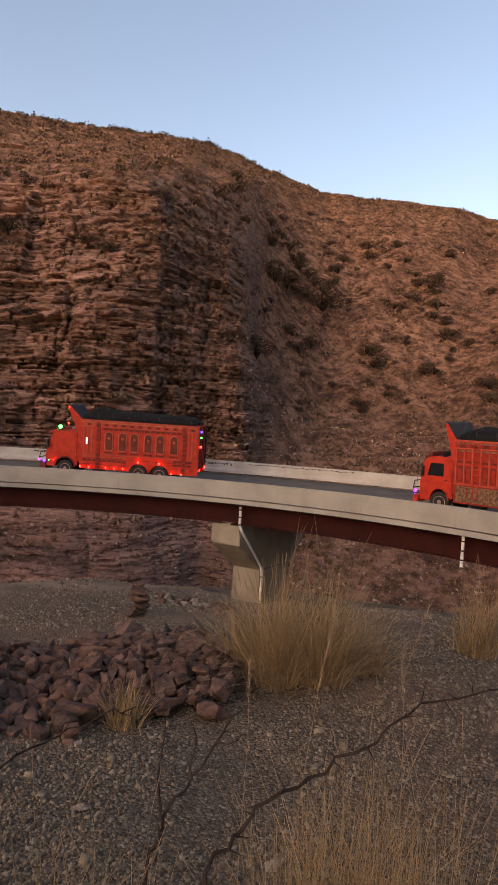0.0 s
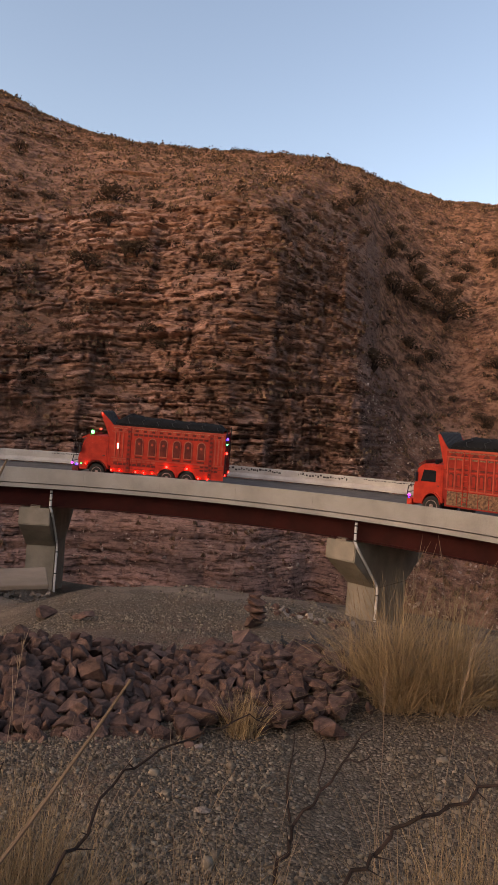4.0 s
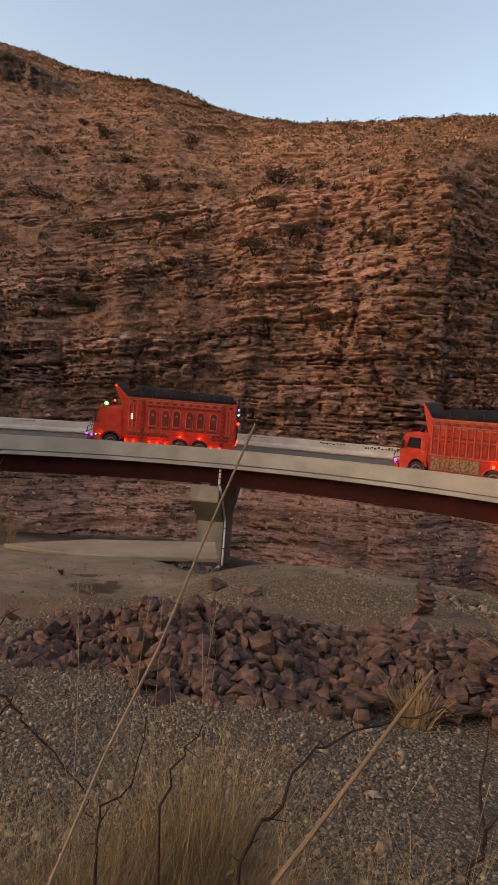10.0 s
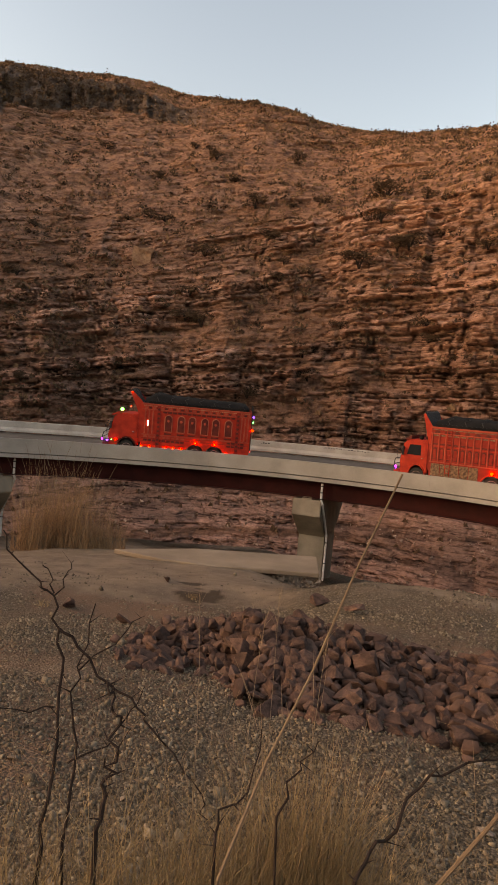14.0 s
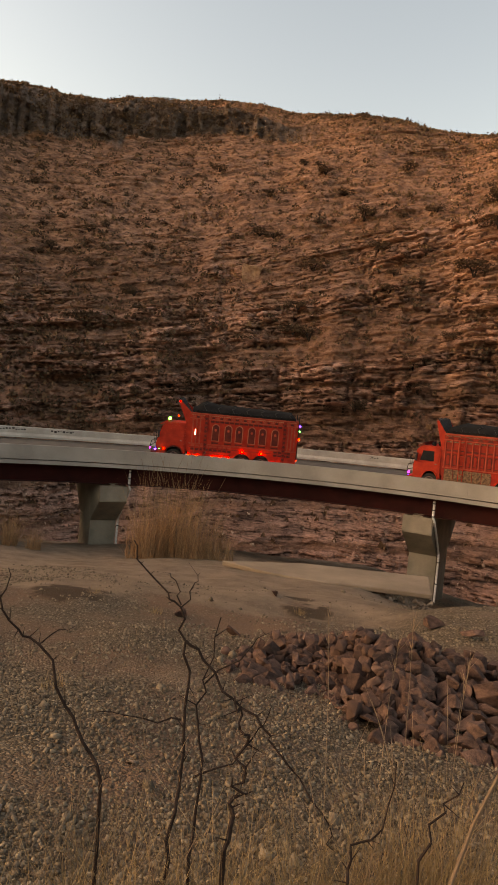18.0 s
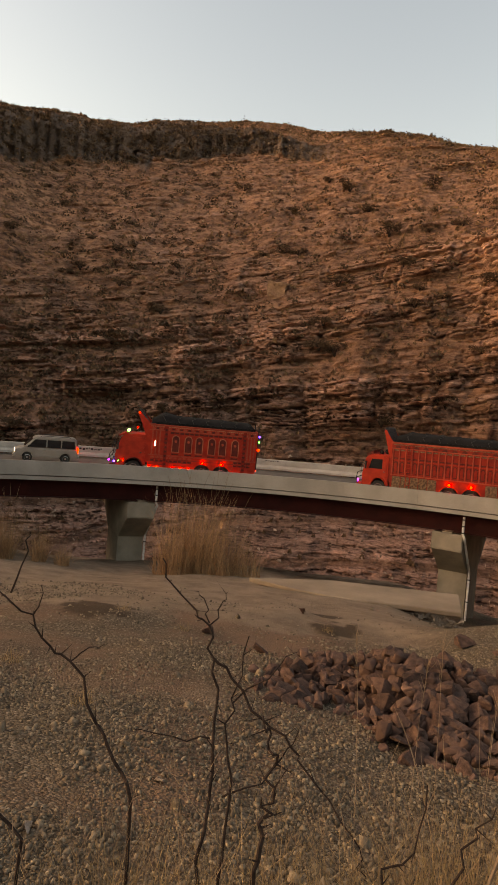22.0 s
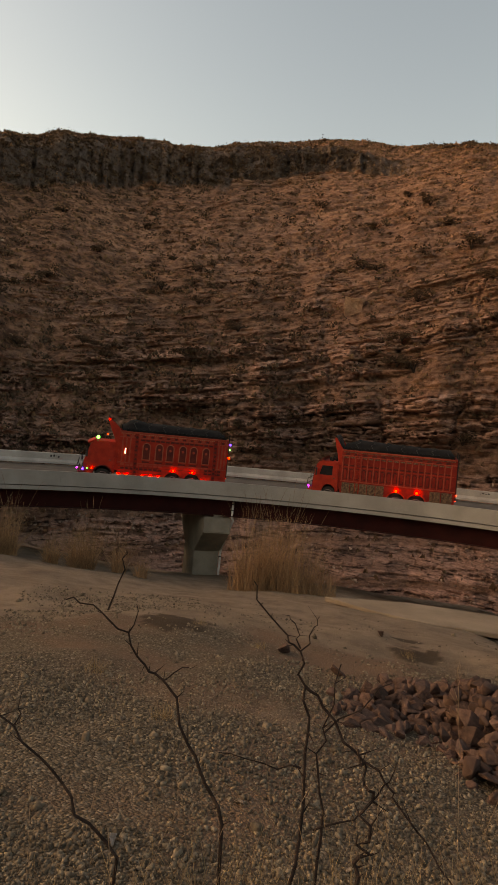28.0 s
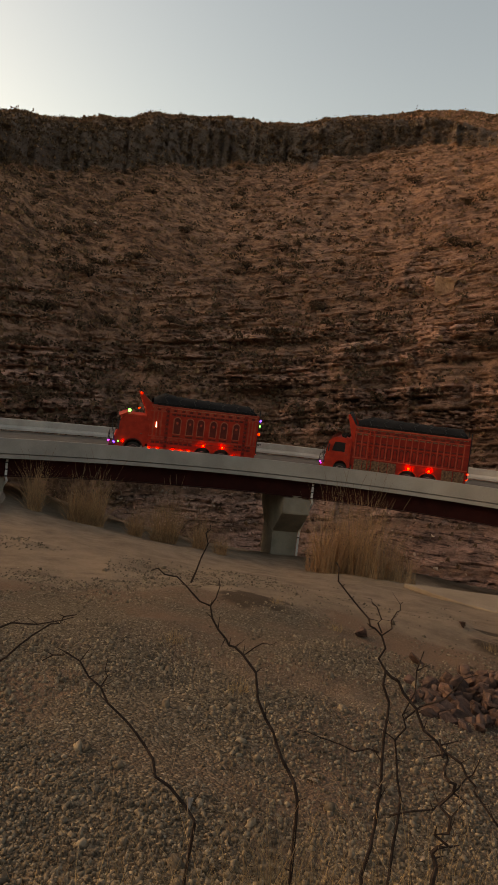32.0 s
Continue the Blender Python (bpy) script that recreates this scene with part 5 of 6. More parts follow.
def build_ford():
    """Concrete ford slab with rubble masonry under its edge."""
    ford = thing("ford_slab", "flat pale concrete slab on rubble stones", "concrete slab")
    bm = bmesh.new()
    a = [(13.4, 26.9), (18.5, 26.6), (23.4, 26.3), (28.0, 26.9), (32.6, 28.4), (25.0, 29.6), (13.8, 30.4)]
    up = [bm.verts.new(bearing(q, r, -6.78 - 0.02 * (r - 26))) for q, r in a]
    dn = [bm.verts.new(bearing(q, r, -7.0 - 0.02 * (r - 26))) for q, r in a]
    bm.faces.new(up[::-1])
    bm.faces.new(dn)
    for i in range(len(a)):
        j = (i + 1) % len(a)
        bm.faces.new((up[i], up[j], dn[j], dn[i]))
    bmesh.ops.recalc_face_normals(bm, faces=bm.faces)
    bmesh.ops.bevel(bm, geom=list(bm.edges), offset=0.04, segments=1, affect="EDGES")
    part("slab", bm, M_SILT, ford)
    rnd = random.Random(3)
    meshes = [rock_mesh("stone", 300 + k, M_PALE) for k in range(5)]
    for row in range(2):
        for k in range(20):
            t = k / 19
            az = 13.5 + t * 8.0
            r = 26.95 - 0.35 * t + 0.16
            shared("stone", meshes[rnd.randrange(5)], ford, turned(rnd, bearing(az, r + 0.1 * row, -7.24 - 0.28 * row + rnd.uniform(-0.04, 0.04)), 0.42, 0.34, 0.32))


# ---------------------------------------------------------------- plants
def blades_mesh(name, n, height, spread, width, seed, mat, droop=0.5, upright=0.35, segs=4):
    """A tussock: narrow curved blades fanning from one crown."""
    rng = np.random.default_rng(seed)
    t = np.linspace(0, 1, segs + 1)
    a = rng.uniform(0, 2 * np.pi, n)
    lean = np.abs(rng.normal(0, upright, n))
    h = height * rng.uniform(0.3, 1.0, n)
    base_r = spread * np.sqrt(rng.uniform(0, 1, n)) * 0.5
    ba = rng.uniform(0, 2 * np.pi, n)
    out = (np.sin(lean)[:, None] * t + droop * lean[:, None] * t ** 2.4) * h[:, None]
    up = (np.cos(lean)[:, None] * t - 0.35 * droop * lean[:, None] * t ** 2.4) * h[:, None]
    wob = rng.normal(0, 0.02, (n, segs + 1)).cumsum(1) * height
    C = np.stack([(base_r * np.cos(ba))[:, None] + np.cos(a)[:, None] * out - np.sin(a)[:, None] * wob,
                  (base_r * np.sin(ba))[:, None] + np.sin(a)[:, None] * out + np.cos(a)[:, None] * wob, up], -1)
    f = rng.uniform(0, np.pi, n)
    w = width * rng.uniform(0.6, 1.2, n)[:, None] * (1 - 0.85 * t)[None]
    side = np.stack([np.cos(f), np.sin(f), 0 * f], -1)[:, None, :] * w[..., None]
    V = np.stack([C - side, C + side], 2).reshape(-1, 3)
    k = 2 * (segs + 1)
    q = np.array([[2 * i, 2 * i + 1, 2 * i + 3, 2 * i + 2] for i in range(segs)])
    F = (q[None] + (np.arange(n) * k)[:, None, None]).reshape(-1, 4)
    me = bpy.data.meshes.new(name)
    me.vertices.add(len(V))
    me.vertices.foreach_set("co", V.reshape(-1).astype(np.float32))
    me.loops.add(len(F) * 4)
    me.loops.foreach_set("vertex_index", F.reshape(-1).astype(np.int32))
    me.polygons.add(len(F))
    me.polygons.foreach_set("loop_start", np.arange(0, len(F) * 4, 4, dtype=np.int32))
    me.update(calc_edges=True)
    me.materials.append(mat)
    return me


def grass_clump(az, r, height, spread, n, seed, label, width=0.005, stalks=6, upright=0.35, droop=0.5, mat=None):
    t = thing("grass_clump", label, "grass", "dry grass clumps", m=Matrix.Translation(on_ground(az, r, -0.03)))
    ob = new("grass", blades_mesh("grass", n, height, spread, width, seed, mat or M_GRASS, droop, upright))
    ob.parent = t
    rnd = random.Random(seed)
    for k in range(stalks):
        a, l = rnd.uniform(0, 6.28), rnd.uniform(0.02, 0.24)
        h = height * rnd.uniform(1.0, 1.35)
        d = Vector((math.cos(a) * l, math.sin(a) * l, 1))
        p0 = Vector((rnd.uniform(-0.3, 0.3) * spread, rnd.uniform(-0.3, 0.3) * spread, 0))
        bend = Vector((math.cos(a), math.sin(a), -0.3)) * 0.1 * h
        pts = [p0 + d * h * u + bend * u ** 3 for u in (0, 0.3, 0.6, 0.8, 0.86, 0.93, 1.0)]
        w = width * 0.5
        part("stalk", tube(bmesh.new(), pts, [w, w * 0.9, w * 0.7, w * 0.55, w * 1.3, w * 1.1, w * 0.3], 5), M_PLUME, t)
    return t


def bent(points, d, d2=None, eye=(0, 0, 0)):
    """Bearings and height angles from an eye to points, at distances running from d to d2."""
    pts = [tuple(float(q) for q in p.split(",")) for p in points.split()]
    n = len(pts)
    return [Vector(eye) + seen(a, e, d + ((d2 or d) - d) * i / max(1, n - 1)) for i, (a, e) in enumerate(pts)]


def jagged(pts, seed, amp):
    """More points between, with small crooks."""
    rnd = random.Random(seed)
    out = [pts[0]]
    for a, b in zip(pts, pts[1:]):
        for u in (0.33, 0.67, 1.0):
            q = a.lerp(b, u)
            if u < 1:
                q = q + Vector((rnd.gauss(0, amp), rnd.gauss(0, amp), rnd.gauss(0, amp)))
            out.append(q)
    return out


def thorn_bush(label, stems, seed, eye=(0, 0, 0)):
    """Bare crooked stems with thorns; each stem: points, distance(s), thickness."""
    t = thing("thorn_bush", label, "bush", "bare thorny twigs")
    rnd = random.Random(seed)
    for k, (points, d, thick, rooted) in enumerate(stems):
        pts = bent(points, *(d if isinstance(d, tuple) else (d, None)), eye)
        if rooted:
            low = pts[0]
            az = math.degrees(math.atan2(-low.x, low.y))
            r = math.hypot(low.x, low.y)
            g = on_ground(az, r, -0.05)
            if low.z > g.z + 0.05:
                pts = [g] + pts
        pts = jagged(pts, seed * 31 + k, 0.011)
        n = len(pts)
        bm = tube(bmesh.new(), pts, [0.75 * thick * (1 - 0.65 * i / (n - 1)) for i in range(n)], 6)
        for i in range(2, n - 1):
            if rnd.random() < 0.6:
                v = Vector((rnd.uniform(-1, 1), rnd.uniform(-1, 1), rnd.uniform(-0.3, 1))).normalized()
                tube(bm, [pts[i], pts[i] + v * rnd.uniform(0.03, 0.09)], [thick * 0.3, thick * 0.05], 4)
        part("stem", bm, M_TWIG, t)
    return t


def build_twigs():
    A = "-13.3,-36.3 -15.7,-33.7 -17.4,-31.7 -20.2,-30.3 -23.7,-28.7 -26.1,-26.9 -28.4,-25.1 -30.7,-23.2 -33.5,-21.7 -37.1,-20.2 -41,-19.0"
    thorn_bush("long crooked bare branch reaching over the gravel", [(A, (2.3, 2.5), 0.0105, True)], 1, (0.21, 0.05, 0.02))
    thorn_bush("small forked leafless twig standing in gravel", [("-4.2,-36.6 -5.3,-34.3 -5.7,-33.1 -8.1,-30.5 -10.0,-28.3 -12.6,-25.4", 3.2, 0.014, True), ("-5.4,-33.0 -5.0,-29.7 -5.4,-26.4", 3.2, 0.009, False), ("-8.1,-30.5 -8.3,-27.5 -7.6,-25.4", 3.2, 0.006, False), ("-10.0,-28.3 -12.2,-27.8 -14.0,-26.8", 3.2, 0.006, False)], 2, (0.36, 0.04, 0.06))
    B = "11.9,-36.4 10.6,-34.4 8.2,-32.6 7.4,-30.2 4.5,-28.1 1.0,-26.2 -1.5,-25.2 -4.5,-24.1 -7.6,-23.4"
    thorn_bush("crooked dark branch leaning out of dry grass", [(B, (2.2, 2.6), 0.009, True), ("19.5,-33.0 17.4,-29.5 16.0,-27.2", 2.3, 0.008, True)], 3, (0.13, 0.04, -0.04))
    C = [("41.8,-32.9 43.6,-30.2 45.5,-27.4 48.2,-22.6 50.0,-21.4 51.7,-18.8 55.0,-16.6 57.4,-16.2", 2.9, 0.0105, True), ("53.7,-17.0 52.5,-13.5 52.5,-11.8", 2.9, 0.006, False), ("48.2,-22.6 46.6,-21.5 45.2,-21.2", 2.9, 0.005, False), ("51.7,-18.8 51.2,-16.4", 2.9, 0.005, False)]
    thorn_bush("arching bare thorny branch over river gravel", C, 4, (-0.12, -0.01, 0.07))
    D = [("35.3,-36.9 35.0,-33.0 34.7,-29.6 34.8,-24.4 35.4,-20.8 36.1,-18.0 37.4,-16.8 40.1,-14.4 40.9,-12.4", 3.0, 0.0115, True),
         ("33.4,-36.8 32.9,-31.5 33.6,-27.3 33.5,-23.9 32.3,-18.6", 3.0, 0.01, True),
         ("35.4,-20.8 33.6,-22.3 30.5,-25.2 27.6,-27.1 26.0,-28.7 23.6,-30.5 20.5,-33.3 19.7,-35.0", 3.0, 0.009, False),
         ("33.6,-31.3 30.0,-30.1 29.0,-29.2", 3.0, 0.007, False), ("33.4,-24.3 29.1,-20.7 27.6,-19.5", 3.0, 0.006, False),
         ("35.2,-27.1 38.7,-27.1 42.9,-26.6", 3.0, 0.006, False), ("36.1,-17.8 36.8,-15.7 37.7,-15.1", 3.0, 0.005, False), ("36.1,-18.0 35.0,-15.8 34.6,-14.9", 3.0, 0.005, False)]
    thorn_bush("tall bare thorny shrub with crooked stems", D, 5, (-0.105, 0, 0))
    E = [("29.7,-36.5 29.1,-34.2 29.2,-32.9 28.4,-31.8 28.4,-29.0 29.2,-28.0 29.3,-26.4 30.0,-25.5", 2.7, 0.014, True), ("28.4,-29.0 27.0,-27.4 26.4,-25.9", 2.7, 0.005, False)]
    thorn_bush("zigzag bare stem rising from dry grass", E, 6, (-0.125, 0, 0.02))
    thorn_bush("thin crooked twig beside dry grass", [("19.8,-36.5 19.8,-34.1 17.1,-32.6 16.4,-27.8", 2.6, 0.009, True)], 7, (-0.05, 0, 0))
    thorn_bush("sloping leafless branch above gravel", [("49.2,-36.4 53.4,-33.6 55.7,-30.5 59.3,-27.2 62.6,-24.6 64.7,-25.2", 2.8, 0.0095, True), ("59.3,-27.2 58.9,-24.8", 2.8, 0.005, False)], 8, (-0.2, -0.05, 0.12))
    thorn_bush("bare twig end reaching in from the bank", [("73.5,-27.0 70.5,-24.8 67.8,-23.2 64.3,-20.6 62.1,-19.8", 2.7, 0.009, True), ("69.5,-21.3 66.5,-20.6 62.3,-20.0", 2.7, 0.006, False)], 9, (-0.2, -0.05, 0.03))


def long_stalk(label, points, d, thick, plume=46):
    t = thing("grass_stalk", label, "grass", "tall dry grass stalks")
    pts = bent(points, *d)
    low = pts[0]
    g = on_ground(math.degrees(math.atan2(-low.x, low.y)), math.hypot(low.x, low.y), -0.03)
    pts = ([g] if low.z > g.z + 0.05 else []) + pts
    n = len(pts)
    part("stem", tube(bmesh.new(), pts, [thick * (1 - 0.45 * i / (n - 1)) for i in range(n)], 6), M_PLUME, t)
    if not plume:
        return t
    rnd = random.Random(int(d[0] * 100))
    bm = bmesh.new()
    a, b = pts[-2], pts[-1]
    for k in range(plume):
        u = rnd.uniform(0.25, 1.0)
        q = a.lerp(b, u)
        v = ((b - a).normalized() + Vector((rnd.gauss(0, 0.28), rnd.gauss(0, 0.28), rnd.gauss(0, 0.2)))).normalized()
        tube(bm, [q, q + v * rnd.uniform(0.03, 0.08)], [0.0011, 0.0005], 3, False)
    part("plume", bm, M_PLUME, t)
    return t


def build_grass():
    tall = "tall golden-brown dry grass clump on gravel"
    for k, (az, r, h, s, n) in enumerate(((-16.2, 9.3, 1.4, 0.5, 520), (-19.3, 8.9, 2.0, 0.6, 1000), (-23.4, 9.0, 1.9, 0.6, 1000), (-27.0, 9.6, 1.3, 0.5, 420))):
        grass_clump(az, r, h, s, n, 20 + k, tall, 0.006, 7, 0.5, 0.9)
    grass_clump(-5.9, 7.45, 0.66, 0.36, 330, 30, "low dry grass tuft beside the riprap heap", 0.006, 2, 0.45)
    grass_clump(-36.0, 12.0, 1.5, 0.7, 420, 31, "dry grass clump below the bridge", 0.008, 6)
    near = "dry yellow grass tussock close by on the bank"
    for k, (az, r, h, s, n) in enumerate(((-24.5, 2.75, 0.95, 0.35, 320), (-29.5, 2.6, 1.15, 0.42, 520), (-34.0, 2.8, 1.1, 0.42, 420), (-38.5, 2.7, 1.1, 0.4, 380), (5.5, 2.8, 0.75, 0.35, 160), (8.5, 2.6, 0.85, 0.3, 420), (10.5, 2.55, 0.95, 0.34, 650), (13.6, 2.65, 1.0, 0.36, 650), (18.0, 2.5, 0.75, 0.35, 260), (15.5, 2.4, 0.8, 0.4, 320), (20.5, 2.35, 0.72, 0.4, 300), (23.5, 2.3, 0.66, 0.4, 260), (47.5, 2.2, 0.6, 0.4, 160), (53.5, 2.15, 0.56, 0.35, 160))):
        grass_clump(az, r, h, s, n, 40 + k, near, 0.0026, 5, 0.3, 0.6)
    thin = "sparse dry grass on the near bank"
    for k, az in enumerate((22.5, 27, 31, 36, 40, 45, 50, 56, 63, -2, -9)):
        grass_clump(az, 2.2 + 0.15 * (k % 3), (0.74 if az < 48 else 0.6) + 0.08 * (k % 2), 0.55, 250 if az < 48 else 90, 60 + k, thin, 0.0024, 5, 0.48, 0.6)
    reed = "tall tawny reed grass beside the bridge pier"
    for k, (az, r, h, s, n) in enumerate(((40.6, 33.2, 1.9, 0.9, 160), (39.4, 33, 3.0, 1.2, 300), (38.0, 33.6, 2.5, 1.1, 240), (36.8, 33.2, 3.1, 1.3, 320), (35.3, 33, 2.3, 1.1, 240), (33.9, 33.4, 1.8, 1.0, 200), (32.4, 33.2, 1.1, 0.9, 120))):
        grass_clump(az, r, h * 1.55, s * 1.2, int(n * 1.05), 80 + k, reed, 0.014, 9, 0.24, 0.7, M_REED)
    for k, (az, r, h) in enumerate(((49.5, 35.5, 0.9), (51.5, 36, 1.7), (54.3, 36.5, 2.6), (55.4, 36.3, 2.0), (57.5, 36, 1.4), (61.0, 37, 2.7), (62.0, 37, 2.0), (63.0, 37, 2.3), (66.5, 37.5, 2.4))):
        grass_clump(az, r, h * 1.35, 0.8, 260, 90 + k, "dry brown grass along the bank's edge", 0.014, 5, 0.4, 0.7, M_REED)
    for k, (az, el) in enumerate(((47.5, -24.5), (44.0, -17.0), (25.0, -17.5), (53.5, -21.0), (38.5, -18.5))):
        grass_clump(az, ground_at(az, el), 0.3, 0.3, 60, 110 + k, "small withered tuft on gravel", 0.005, 0, 0.6)
    S = "long pale grass stalk with a feathery tip"
    long_stalk(S, "21.1,-38.7 17.3,-30.2 13.8,-22.9 10.5,-13.3 7.3,-4.3", (0.85, 0.8), 0.0026, 0)
    long_stalk(S, "0.6,-36.3 -2.8,-32.0 -6.8,-25.9 -9.5,-21.5", (0.62, 0.6), 0.0023, 0)
    for k, (a, e0, e1, lean) in enumerate(((23.5, -34, -17.0, 0.8), (19.0, -33, -18.5, -0.6), (16.8, -33, -16.5, 0.2), (12.8, -31, -19.0, -0.5), (-25.5, -34, -15.5, -1.2), (-31.5, -33, -13.0, -2.5), (-34.5, -33, -17.0, 1.0), (-21.0, -33, -19.5, 0.6))):
        long_stalk("slender dry grass stalk on the bank", f"{a},{e0} {a + lean * 0.3},{(e0 * 2 + e1) / 3} {a + lean * 0.7},{(e0 + e1 * 2) / 3} {a + lean * 1.4},{e1}", (2.7, 2.7), 0.0018, 14)


def hill_point(az, el):
    """The hillside's point at a bearing and height angle."""
    v = np.linspace(0.05, 4.0, 500)
    P = hill_sheet(np.array([float(az)]), v)
    P = P[0][:, 0]
    e = np.degrees(np.arctan2(P[:, 2], np.hypot(P[:, 0], P[:, 1])))
    return Vector(P[int(np.argmin(np.abs(e - el)))])


def leaves_mesh(name, seed, n=900):
    """A rounded, uneven crown of small leaf sprays with gaps, about 1 m across."""
    rng = np.random.default_rng(seed)
    lobes = np.stack([rng.uniform(-0.3, 0.3, 5), rng.uniform(-0.3, 0.3, 5), rng.uniform(0.12, 0.45, 5)], -1)
    k = rng.integers(0, 5, n)
    d = rng.normal(size=(n, 3))
    d /= np.linalg.norm(d, axis=1)[:, None]
    c = lobes[k] + d * (rng.uniform(0.3, 1.0, n) ** 0.5 * rng.uniform(0.16, 0.3, 5)[k])[:, None]
    c[:, 2] = np.maximum(c[:, 2], 0.04)
    T = random_turns(rng, n)
    tri = np.array([[-0.025, 0, 0], [0.025, 0, 0], [0.012, 0.06, 0.015], [-0.018, 0.05, -0.012]])
    V = (np.einsum("nij,kj->nki", T * rng.uniform(0.4, 1.0, n)[:, None, None], tri) + c[:, None]).reshape(-1, 3)
    me = bpy.data.meshes.new(name)
    me.from_pydata(V.tolist(), [], (np.arange(n * 4).reshape(-1, 4)).tolist())
    me.materials.append(M_SHRUB)
    return me


def stems_mesh(name, seed):
    rnd = random.Random(seed)
    bm = bmesh.new()
    for k in range(5):
        a = rnd.uniform(0, 6.28)
        q = Vector((math.cos(a) * rnd.uniform(0.1, 0.3), math.sin(a) * rnd.uniform(0.1, 0.3), rnd.uniform(0.2, 0.42)))
        tube(bm, [(0, 0, -0.15), q * 0.5 + Vector((0, 0, 0.05)), q], [0.03, 0.02, 0.008], 5)
    me = bpy.data.meshes.new(name)
    bm.to_mesh(me)
    bm.free()
    me.materials.append(M_TWIG)
    return me

# bearing, height angle and width of the plain ones
SHRUBS = (
    "-13.9,7.0,6.1 -19.7,11.5,9.8 -15.2,13.8,6.6 -17.8,7.8,3.5 -24.8,6.6,3.9 -23.8,2.5,2.6 -26.2,4.1,1.9 -27.8,3.4,1.9 -29.2,13.5,6.6 -30.7,9.2,4.4 -30.0,6.1,2.6 -20.9,14.7,3.9 -26.2,11.8,3.3 -20.0,16.2,2.6 -14.5,16.9,5.5 -30.7,16.1,3.3 -23.6,15.9,3.9 -34.8,4.0,3.5 -18.2,2.3,2.1 -14.5,11.0,2.6 -5.0,19.4,3.3 1.7,15.3,2.6 -34.2,13.0,3.3 -28.1,12.4,2.8",
    "-14.5,18.4,3.5 -15.6,17.4,4 -16.4,16.5,4.5 -16.8,15.6,4.5 -17.5,14.9,4.5 -18.3,14.2,4.5 -18.9,13.5,4 -19.6,13.0,3.5 -20.3,13.4,4 -18.0,12.5,3 -23.6,16.8,4 -26.0,16.9,3 -26.9,15.7,3.5 -27.8,14.5,3.5 -28.3,13.8,3.5 -27.4,12.6,2.5 -29.6,13.1,3.5 -29.9,11.9,4 -29.7,10.9,3.5 -30.7,10.5,3.5 -31.3,9.5,3.5 -32.7,8.6,3 -10.9,20.9,4.5 -11.2,21.8,4 -20.0,17.0,2.6 -21.4,15.6,3.4 -25.5,15.2,2.6 -25.4,12.3,2.2 -26.8,11.7,2.2 -17.2,9.2,3.6 -18.9,8.1,4 -24.5,7.6,4.6 -29.3,6.3,3.8 -34.8,5.1,4.6 -23.8,3.0,3.2 -21.2,4.6,1.9 -18.2,2.9,2.3 -26.2,4.6,2.2 -18.5,5.5,1.9 -27.4,8.6,2 -22.2,12.2,2 -23.6,12.9,2 -15.0,11.9,2 -12.4,18.5,3 -30.7,16.4,2.5 -33.9,17.6,2.5 -33.6,15.4,2.5",
    "16.9,5.3,3.8 16.2,3.5,2.6 9.3,15.2,3.3 19.5,11.8,2.8 12.5,13.6,4.4 8.3,15.4,3.9 13.6,8.2,2.3 10.7,19.3,4.8 18.9,21.7,3.3 5.8,7.4,2.3 7.3,19.2,2.8 20.8,15.2,3.3 21.6,1.2,2.6 -16.4,13.3,5.5 -6.7,4.2,2.6 2.0,20.4,2.6 -9.3,20.5,3.9 -7.4,19.6,2.8",
    "26.5,13.3,3.7 27.8,7.7,3.5 6.1,8.7,2.6 11.0,17.5,3.5 22.4,17.9,3.7 26.2,21.3,3.3 16.2,18.5,2.8 31.7,15.9,2.6 -0.5,14.9,2.8 7.4,12.2,2.8",
    "26.3,7.4,3.5 27.6,10.0,3.3 42.6,9.6,3.3 47.2,7.1,2.6 24.4,19.6,3.3 30.4,15.8,2.8 35.8,20.7,3.3 46.3,11.6,2.6 49.8,12.6,2.6 51.9,7.8,2.6 54.2,6.1,2.6 28.1,21.8,2.8 41.3,13.7,2.2 54.6,-1.5,2.3 41.6,0.9,2.1 30.9,19.1,2.8 45.7,16.7,2.4 51.7,17.4,2.4",
    "67.0,6.4,3.5 63.6,10.0,3.7 59.8,12.2,3.3 68.5,3.0,2.9 61.7,6.1,2.6 55.6,14.8,2.8 65.8,13.1,3.1 67.2,-1.2,2.9 56.2,6.9,2.3 58.9,17.6,2.6 50.9,12.1,2.8 46.8,14.5,2.6",
)


def build_outcrop():
    """A pale broken face in the cliff."""
    p = hill_point(32.1, 12.4)
    bm = bmesh.new()
    bmesh.ops.create_cube(bm, size=1.0)
    bmesh.ops.subdivide_edges(bm, edges=list(bm.edges), cuts=7, use_grid_fill=True)
    for v in bm.verts:
        v.co = Vector((v.co.x * 2.2 * (0.92 + 0.16 * v.co.z), v.co.y * 2.6, v.co.z * 2.6))
        v.co += noise.noise_vector(v.co * 0.9) * 0.28 + noise.noise_vector(v.co * 3.0) * 0.1
    ob = mesh_object("rock_outcrop", bm, M_OCHRE)
    ob.matrix_basis = Matrix.Translation(p) @ pose(0, 0, 0, 8, 3, 30) @ Matrix.Scale(HILL, 4)
    tagged(ob, "pale ochre block standing out of the cliff", "rock")


